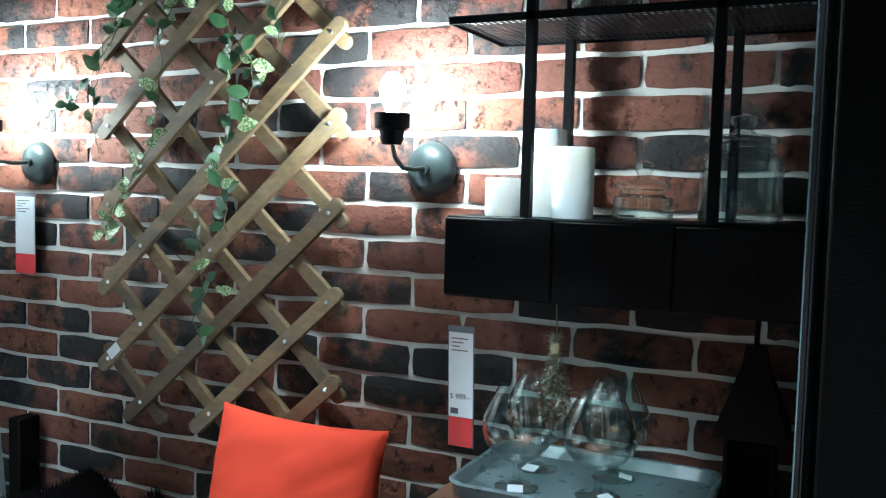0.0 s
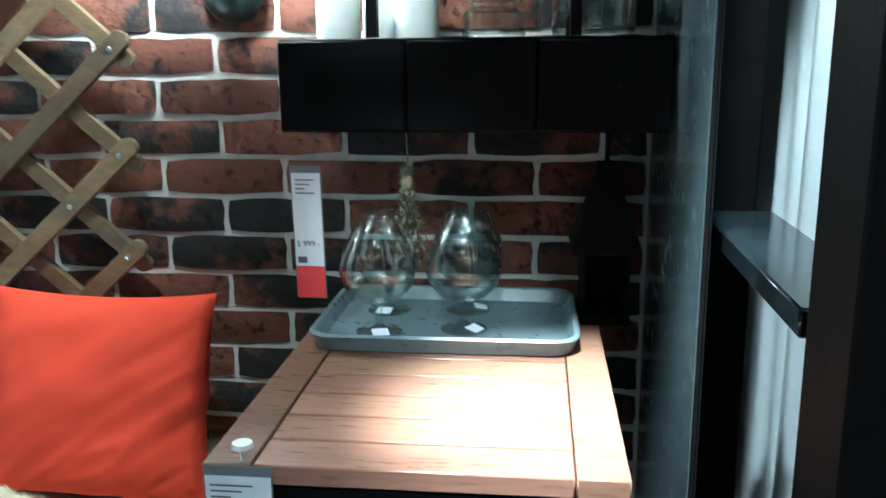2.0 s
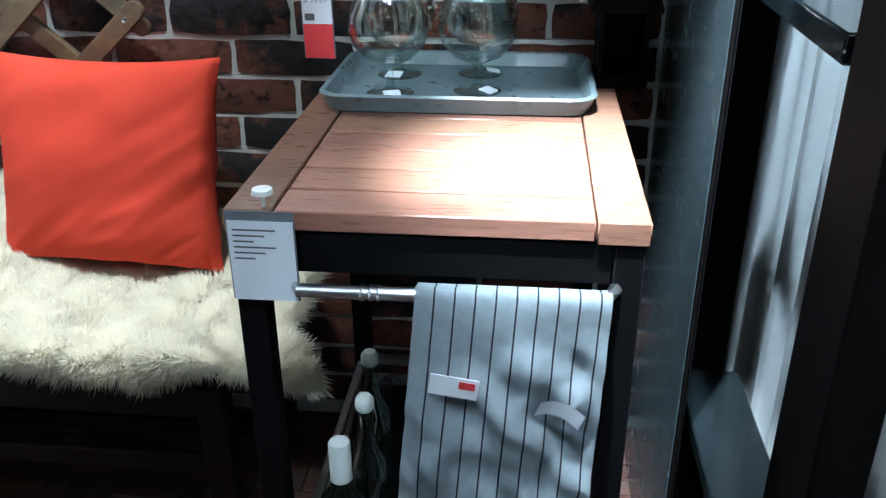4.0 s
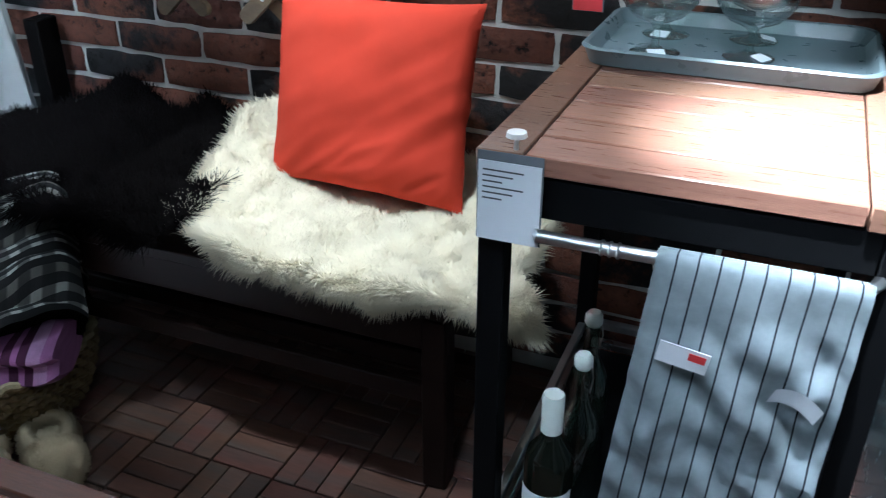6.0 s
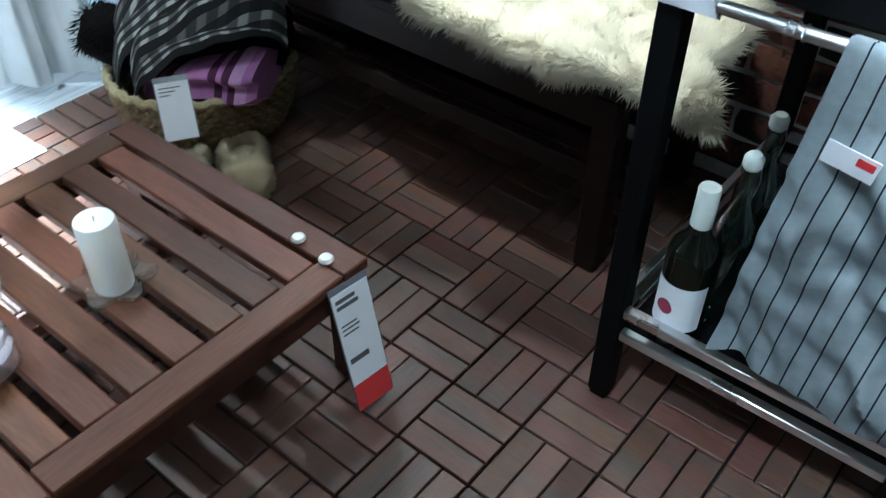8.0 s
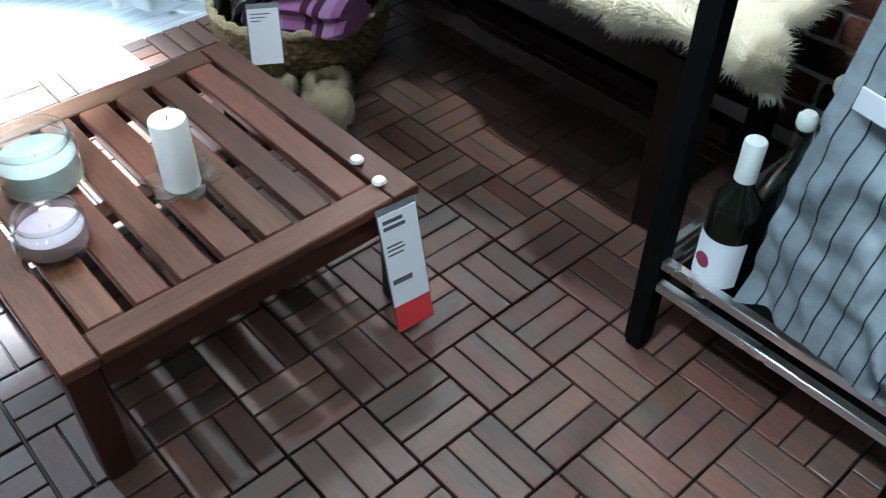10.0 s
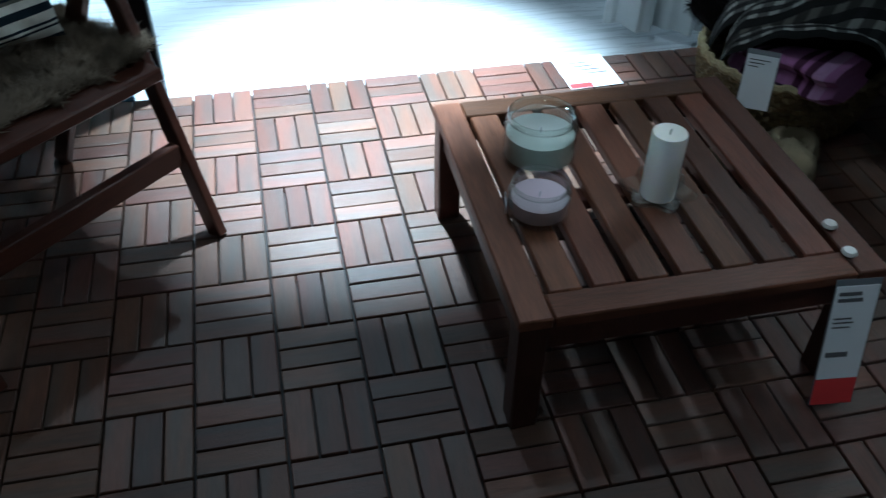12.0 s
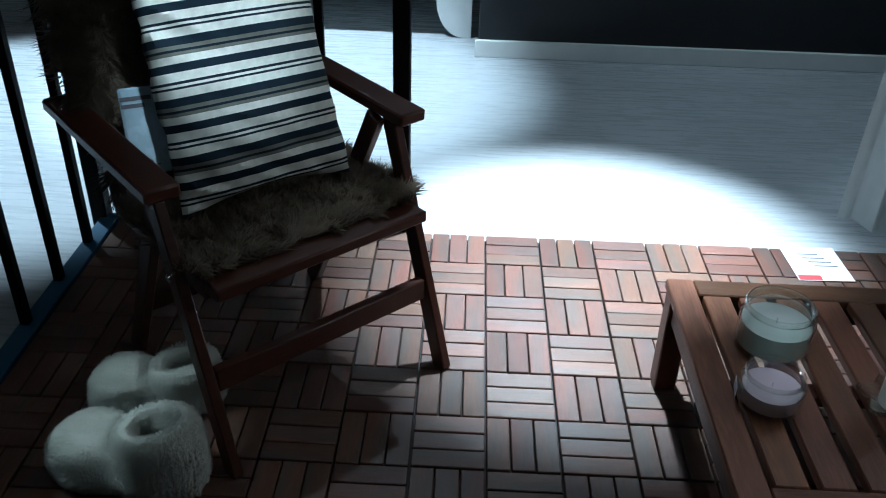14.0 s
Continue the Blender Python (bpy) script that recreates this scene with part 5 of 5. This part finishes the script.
blanket("blanket", "folded pale blue wool blanket behind the basket pile", pose(-1.98, 1.34, 0.25, 0, -20, 60), 0.22, 0.12, 0.12,
        material("pale_blue_wool", (0.30, 0.38, 0.44), 0.9, vary=0.15, size=60, bump=0.5, bump_size=300), 2, 11.0)
bt = tag("price_tag", "white price tag standing at the basket rim", -0.035, 0.035, 0, 0, 0.13, 0.0, "", lines=3)
bt.matrix_basis = pose(-1.535, 1.105, 0.30, -42, 0, 58)


def slipper(name, label, m, length, width, height, mat, seed, category="slipper", group="", fluffy=0, foot=0.78, shaft=0.28, ankle=1.0):
    """A soft slipper boot along x, toe at +x: a rounded foot, and a round open ankle over its heel end."""
    bm = bmesh.new()
    nu, nv = 44, 40

    def ring(points):
        return [bm.verts.new(p) for p in points]

    rows = []
    for i in range(1, nu):
        s = i / nu
        ends = max(0.0, 1 - abs(2 * s - 1) ** 3.0) ** 0.5
        wide = width / 2 * ends * (0.90 + 0.14 * math.exp(-((s - 0.74) / 0.2) ** 2) - 0.06 * math.exp(-((s - 0.48) / 0.12) ** 2))
        top = height * foot * (0.35 + 0.65 * ends) * (1.0 + 0.12 * math.exp(-((s - 0.80) / 0.14) ** 2))
        if fluffy and s < 0.62:
            top *= 0.5 + 0.5 * max(0.0, min(1.0, (s - 0.40) / 0.2))
        out = []
        for j in range(nv):
            a = 2 * math.pi * j / nv
            ca, sa = math.cos(a), math.sin(a)
            z = top * (0.42 + 0.58 * sa) if sa > 0 else top * 0.42 * (1 - abs(sa) ** 0.6)
            lump = 0.006 * noise.noise(Vector((s * 8, ca * 2, sa * 2 + seed)))
            out.append(((s - 0.5) * length, (wide + lump) * math.copysign(abs(ca) ** 0.8, ca), max(0.0005, z + lump)))
        rows.append(ring(out))
    cx, rx, ry = (shaft - 0.5) * length, length * shaft * 0.93, width * 0.46
    prof = [(1.06, 0.15), (1.07, 0.45), (1.03, 0.70), (0.98, 0.86), (0.90, 0.96), (0.78, 1.02), (0.66, 1.02), (0.57, 0.95), (0.53, 0.80), (0.52, 0.5), (0.3, 0.42), (0.02, 0.4)]
    prof = [(p[0] + (q[0] - p[0]) * k / 3, p[1] + (q[1] - p[1]) * k / 3) for p, q in zip(prof, prof[1:]) for k in range(3)] + [prof[-1]]
    tube_rows = []
    for r, h in prof:
        out = []
        for j in range(nv):
            a = 2 * math.pi * j / nv
            k = r * (1 + 0.05 * noise.noise(Vector((2 * math.cos(a), 2 * math.sin(a), h * 0.4 + seed))))
            dip = 0.10 * height * h * math.cos(a)
            out.append((cx + rx * k * math.cos(a), ry * k * math.sin(a), (h * height - dip) * ankle))
        tube_rows.append(ring(out))
    for group_rows in (rows, tube_rows):
        for p, q in zip(group_rows, group_rows[1:]):
            for j in range(nv):
                bm.faces.new((p[j], p[(j + 1) % nv], q[(j + 1) % nv], q[j]))
        bm.faces.new(group_rows[0][::-1])
        bm.faces.new(group_rows[-1])
    ob = link(name, finish(bm, name, angle=180), mat, None, "", m)
    mark(ob, label, category, group)
    if fluffy:
        rng = random.Random(seed)
        polys = [p for p in ob.data.polygons if p.area < 0.002]
        total = list(itertools.accumulate(p.area for p in polys))
        pts = []
        for p in rng.choices(polys, cum_weights=total, k=fluffy):
            w = [rng.random() + 1e-3 for v in p.vertices]
            pts.append((sum((ob.data.vertices[v].co * k for v, k in zip(p.vertices, w)), Vector()) / sum(w), p.normal))
        tufts("plush", pts, 0.010, 0.0016, mat, ob, seed, 0.2, 0.10)
    return ob


slipper("slipper", "white plush slipper boot lying beside the chair", pose(-1.142, -0.680, 0.0, 0, 0, -97), 0.31, 0.145, 0.145, WHITE_PLUSH, 3, group="white plush slippers", fluffy=34000)
slipper("slipper", "white plush slipper boot tucked behind the other", pose(-1.345, -0.690, 0.0, 0, 0, -80), 0.27, 0.13, 0.14, WHITE_PLUSH, 7, group="white plush slippers", fluffy=28000, ankle=0.8)
slipper("slipper", "beige felt slipper on the deck before the basket", pose(-1.49, 1.215, 0.0, 0, 0, -38), 0.24, 0.12, 0.085, BEIGE_FELT, 5, group="beige felt slippers", fluffy=6000, foot=1.0, ankle=0.7)
slipper("slipper", "beige felt slipper half hidden behind the table", pose(-1.60, 1.13, 0.0, 0, 0, -42), 0.24, 0.115, 0.085, BEIGE_FELT, 6, group="beige felt slippers", fluffy=6000, foot=1.0, ankle=0.7)


# ---- reclining chair ----
def chair():
    t = thing("garden_chair", "folding reclining garden chair of dark stained wood", "chair", (-1.356, -0.312, 0))
    t.rotation_euler = (0, 0, math.atan2(0.735, -0.678))
    # local x along the seat front, local y towards the back
    W = 0.236
    part("front_bar", boxes((-W, W, 0.0, 0.05, 0.372, 0.398), bevel=0.004), CHAIR_WOOD, t)
    for x in (-W + 0.012, W - 0.012):
        part("seat_side", boxes((x - 0.012, x + 0.012, 0.051, 0.45, 0.352, 0.392), bevel=0.003), CHAIR_WOOD, t)
    for k in range(6):
        part("seat_slat", boxes((-W + 0.026, W - 0.026, 0.06 + k * 0.062, 0.108 + k * 0.062, 0.374, 0.39), bevel=0.003), CHAIR_WOOD, t)
    for s in (-1, 1):
        x = s * 0.262
        part("front_leg", beam((x, -0.03, 0.0), (x, 0.155, 0.547), 0.022, 0.042, 0.003, up=(0, 1, 0)), CHAIR_WOOD, t)
        part("back_leg", beam((x - s * 0.024, 0.46, 0.0), (x - s * 0.0235, 0.175, 0.547), 0.022, 0.042, 0.003, up=(0, 1, 0)), CHAIR_WOOD, t)
        part("armrest", beam((x + s * 0.006, 0.088, 0.561), (x + s * 0.006, 0.56, 0.575), 0.027, 0.066, 0.005, up=(1, 0, 0)), CHAIR_WOOD, t)
        part("back_post", beam((s * 0.225, 0.42, 0.36), (s * 0.225, 0.72, 1.12), 0.022, 0.04, 0.003, up=(0, 1, 0)), CHAIR_WOOD, t)
        part("bolt", lathe([(0, 0.004), (0.007, 0.003), (0.008, 0), (0, 0)], 12), STEEL, t, at=pose(x + s * 0.012, 0.11, 0.385, 0, 90 * s, 0))
    part("stretcher", boxes((-0.248, 0.248, -0.012, 0.012, 0.165, 0.215), bevel=0.003), CHAIR_WOOD, t, at=pose(0, 0.03, 0, 0, 0, 0))
    part("rear_stretcher", boxes((-0.225, 0.225, 0.40, 0.42, 0.12, 0.16), bevel=0.003), CHAIR_WOOD, t)
    for k in range(7):
        q = 0.08 + k * 0.13
        part("back_slat", beam((-0.213, 0.42 + 0.3 * q, 0.36 + 0.76 * q), (0.213, 0.42 + 0.3 * q, 0.36 + 0.76 * q), 0.012, 0.07, 0.003, up=(0, 0.37, 0.93)), CHAIR_WOOD, t)
    return t


chair()
CH = Matrix.Translation((-1.356, -0.312, 0)) @ Matrix.Rotation(math.atan2(0.735, -0.678), 4, "Z")


def chair_fur():
    rng = random.Random(17)
    t = thing("sheepskin", "grey-brown sheepskin over the seat and back of the chair", "sheepskin")
    t.matrix_basis = CH

    def place(u, v):
        edge = 0.235 + 0.02 * math.sin(9 * v) + 0.012 * math.sin(23 * v)
        x = u * edge
        if v < 0.42:
            y = 0.05 + v * 0.85
            z = 0.405 + 0.012 * noise.noise(Vector((x * 9, y * 9, 1)))
            nrm = Vector((0.3 * u ** 3, -0.3 if v < 0.06 else 0, 1))
        else:
            q = (v - 0.42) * 1.25
            y, z = 0.405 + 0.37 * q, 0.40 + 0.93 * q
            x *= 1.12
            nrm = Vector((0.9 * u ** 5, -0.93, 0.37))
        return Vector((x, y, z)), nrm
    part("hide", sheet(20, 30, lambda u, v: (place(2 * u - 1, v)[0], (u, v)), 0.012), GREY_FUR, t)
    pts = [place(rng.uniform(-1, 1), rng.random()) for k in range(42000)]
    pts += [place(rng.choice((-1, 1)) * rng.uniform(0.93, 1.04), rng.random()) for k in range(3500)]
    pts += [place(rng.uniform(-1, 1), rng.uniform(0, 0.05)) for k in range(1200)]
    tufts("wool", pts, 0.040, 0.0022, GREY_FUR, t, 5, 0.8, 0.31)


chair_fur()
cushion("cushion", "navy and white striped cotton cushion leaning in the chair", 0.375, 0.62, 0.11,
        CH @ Matrix.Translation((0.0, 0.30, 0.725)) @ Euler((radians(111), 0, radians(180))).to_matrix().to_4x4() @ pose(0, 0, 0, 0, 0, 2), STRIPED, 0.018, 56, seed=8, crease=1.3)
bag = part("packet", boxes((-0.04, 0.04, -0.005, 0.005, -0.085, 0.085), bevel=0.004),
           material("pale_blue_plastic_packet", (0.30, 0.42, 0.52), 0.25, vary=0.3, size=14, second=(0.6, 0.65, 0.68), second_amount=(0.4, 0.6), bump=0.3, bump_size=30), None, "",
           CH @ Matrix.Translation((-0.172, 0.375, 0.55)) @ Euler((radians(-20), 0, 0)).to_matrix().to_4x4() @ pose(0, 0, 0, 0, -6, 180))
mark(bag, "pale blue plastic price packet hanging beside the striped cushion", "price packet")
for k in range(2):
    part("print", boxes((-0.04, 0.02 - 0.015 * k, -0.0068, -0.006, 0.06 - 0.014 * k, 0.068 - 0.014 * k), bevel=0), INK, bag, at=pose(0, 0, 0, 0, 0, 180))
writing("price", "199.-", 0.024, INK, bag, Matrix.Translation((0.032, 0.0058, -0.072)) @ pose(0, 0, 0, 90, 0, 180))


# ---- railing ----
def railing():
    t = thing("railing", "black steel balustrade at the edge of the terrace", "railing", (0, 0, -0.03))
    part("corner_post", boxes((-2.145, -2.10, -0.262, -0.217, 0, 1.05), bevel=0.003), BLACK_STEEL, t)
    part("corner_post", boxes((-2.145, -2.10, -1.13, -1.085, 0, 1.05), bevel=0.003), BLACK_STEEL, t)
    y = -0.45
    while y > -1.05:
        part("baluster", boxes((-2.134, -2.112, y - 0.011, y + 0.011, 0.03, 1.0), bevel=0.002), BLACK_STEEL, t)
        y -= 0.19
    x = -1.97
    while x < 0.6:
        part("baluster", boxes((x - 0.012, x + 0.012, -1.10, -1.078, 0.03, 1.0), bevel=0.002), BLACK_STEEL, t)
        x += 0.187
    part("top_rail", boxes((-2.14, -2.105, -1.084, -0.263, 1.0, 1.03), bevel=0.003), BLACK_STEEL, t)
    part("top_rail", boxes((-2.099, 0.7, -1.107, -1.072, 1.0, 1.03), bevel=0.003), BLACK_STEEL, t)


railing()


# ---- white furniture across the walkway ----
def white_cabinet():
    t = thing("cabinet", "white lacquered cabinet with curved bracket feet across the walkway", "cabinet", (-4.41, -1.365, -0.035))
    part("bottom_shelf", boxes((0.02, 0.447, 0.025, 1.275, 0.24, 0.27), bevel=0.003), WHITE_PAINT, t)
    part("top", boxes((-0.005, 0.455, -0.005, 1.305, 0.975, 1.0), bevel=0.003), WHITE_PAINT, t)
    part("back_panel", boxes((0, 0.0195, 0.025, 1.275, 0.24, 0.974), bevel=0.002), WHITE_PAINT, t)
    for y in (0, 1.2755):
        part("side_panel", boxes((0, 0.447, y, y + 0.0245, 0.24, 0.974), bevel=0.002), WHITE_PAINT, t)
    part("apron", boxes((0.42, 0.448, 0.1, 1.2, 0.17, 0.239), bevel=0.004), WHITE_PAINT, t)
    for y, s in ((1.3, -1), (0.0, 1)):
        bm = bmesh.new()
        front, rear = [], []
        prof = [(0, 0), (0.035, 0)] + [(0.035 + 0.13 * math.sin(radians(a)), 0.17 * (1 - math.cos(radians(a)))) for a in range(15, 91, 15)] + [(0.165, 0.239), (0, 0.239)]
        for yy, z in prof:
            front.append(bm.verts.new((0.449, y + s * yy, z)))
            rear.append(bm.verts.new((0.41, y + s * yy, z)))
        bm.faces.new(front)
        bm.faces.new(rear[::-1])
        for k in range(len(prof)):
            bm.faces.new((front[k], rear[k], rear[(k + 1) % len(prof)], front[(k + 1) % len(prof)]))
        part("bracket_foot", bm, WHITE_PAINT, t)
    for y in (0.03, 1.23):
        part("leg", boxes((0.02, 0.06, y, y + 0.04, 0, 0.239), bevel=0.003), WHITE_PAINT, t)


white_cabinet()
for k in range(6):
    pot = part("flower_pot", lathe([(0, 0), (0.062, 0), (0.066, 0.006), (0.082, 0.15), (0.086, 0.152), (0.086, 0.165), (0.078, 0.165), (0.07, 0.03), (0, 0.03)], 28), WHITE_PAINT, None, "",
               pose(-4.07, -1.215 + 0.2 * k, 0.2355))
    mark(pot, "white glazed pot on the cabinet shelf", "pot", "white pots on the cabinet")


# ---- bricks of the wall and planks of the deck ----
def brick_mesh(seed, w, h):
    rng = random.Random(seed)
    bm = bmesh.new()
    nx, nz = 5, 3
    g = []
    for i in range(nx + 1):
        row = []
        for j in range(nz + 1):
            u, v = i / nx - 0.5, j / nz - 0.5
            e = (i in (0, nx)) or (j in (0, nz))
            x, z = u * w, v * h
            if e:
                x += rng.uniform(-0.0022, 0.0022)
                z += rng.uniform(-0.0022, 0.0022)
            if i in (0, nx) and j in (0, nz):
                x *= 0.985
                z *= 0.92
            y = 0.003 if e else rng.uniform(-0.0045, -0.001)
            row.append(bm.verts.new((x, y, z)))
        g.append(row)
    for i in range(nx):
        for j in range(nz):
            bm.faces.new((g[i][j], g[i][j + 1], g[i + 1][j + 1], g[i + 1][j])[::-1])
    rimv = [g[i][0] for i in range(nx + 1)] + [g[nx][j] for j in range(1, nz + 1)] + [g[i][nz] for i in range(nx - 1, -1, -1)] + [g[0][j] for j in range(nz - 1, 0, -1)]
    rear = [bm.verts.new((v.co.x * 1.005, 0.009, v.co.z * 1.01)) for v in rimv]
    for k in range(len(rimv)):
        bm.faces.new((rimv[k], rimv[(k + 1) % len(rimv)], rear[(k + 1) % len(rimv)], rear[k]))
    mesh = finish(bm, "brick", angle=50)
    mesh.materials.append(BRICK)
    return mesh


brng = random.Random(77)
BW, BH = PITCH_X - 0.0115, PITCH_Z - 0.0115
brick_set = [brick_mesh(k, BW, BH) for k in range(9)]
half_set = {}
for course in range(-14, 16):
    zc = 1.132 + (course - 0.5) * PITCH_Z
    if zc < 0.05 or zc > 2.35:
        continue
    start = -0.911 if course % 2 == 0 else -0.788
    k = -7
    while True:
        a = start + k * PITCH_X
        b = a + PITCH_X
        k += 1
        if b < -2.24:
            continue
        if a > 0.02:
            break
        b2 = min(b, 0.043)
        if b2 - a < PITCH_X - 0.01:
            key = round(b2 - a, 3)
            half_set.setdefault(key, brick_mesh(50 + len(half_set), b2 - a - 0.0115, BH))
            mesh = half_set[key]
        else:
            mesh = brick_set[brng.randrange(9)]
        ob = new("brick", mesh)
        ob.parent = wall
        ob.matrix_basis = Matrix.Translation(((a + b2) / 2, WALL_Y + brng.uniform(-0.002, 0.002), zc)) @ Euler((0, radians(brng.uniform(-0.6, 0.6)), 0)).to_matrix().to_4x4()

bm = boxes((-0.0728, 0.0728, -0.0232, 0.0232, -0.018, 0.0), bevel=0.0018)
plank = finish(bm, "plank")
plank.materials.append(DECK)
pv = [Vector(v.co) for v in plank.vertices]
pf = [tuple(p.vertices) for p in plank.polygons]
rest_v, rest_f = [], []
drng = random.Random(41)
for i in range(-4, 15):
    for j in range(-7, 13):
        cx, cy = -1.5 + 0.15 * i + 0.075, 0.15 * j + 0.075
        if cx > 0.74:
            continue
        along_x = (i + j) % 2 == 1
        near = -4 <= i <= 5 and -3 <= j <= 6
        for k in (-1, 0, 1):
            m = Matrix.Translation((cx, cy + 0.0495 * k, drng.uniform(-0.0008, 0.0008))) if along_x else pose(cx + 0.0495 * k, cy, drng.uniform(-0.0008, 0.0008), 0, 0, 90)
            if near:
                ob = new("plank", plank)
                ob.parent = floor
                ob.matrix_basis = m
            else:
                o = len(rest_v)
                rest_v += [m @ v for v in pv]
                rest_f += [tuple(q + o for q in f) for f in pf]
mesh = bpy.data.meshes.new("deck_planks")
mesh.from_pydata(rest_v, [], rest_f)
DECK_REST = DECK.copy()
nt = DECK_REST.node_tree
geo = nt.nodes.new("ShaderNodeNewGeometry")
for lk in list(nt.links):
    if lk.from_node.type == "OBJECT_INFO":
        to = lk.to_socket
        nt.links.remove(lk)
        nt.links.new(geo.outputs["Random Per Island"], to)
mesh.materials.append(DECK_REST)
ob = new("deck_planks", mesh)
ob.parent = floor
tagged(ob, "brown stained deck planks", kind="stuff")
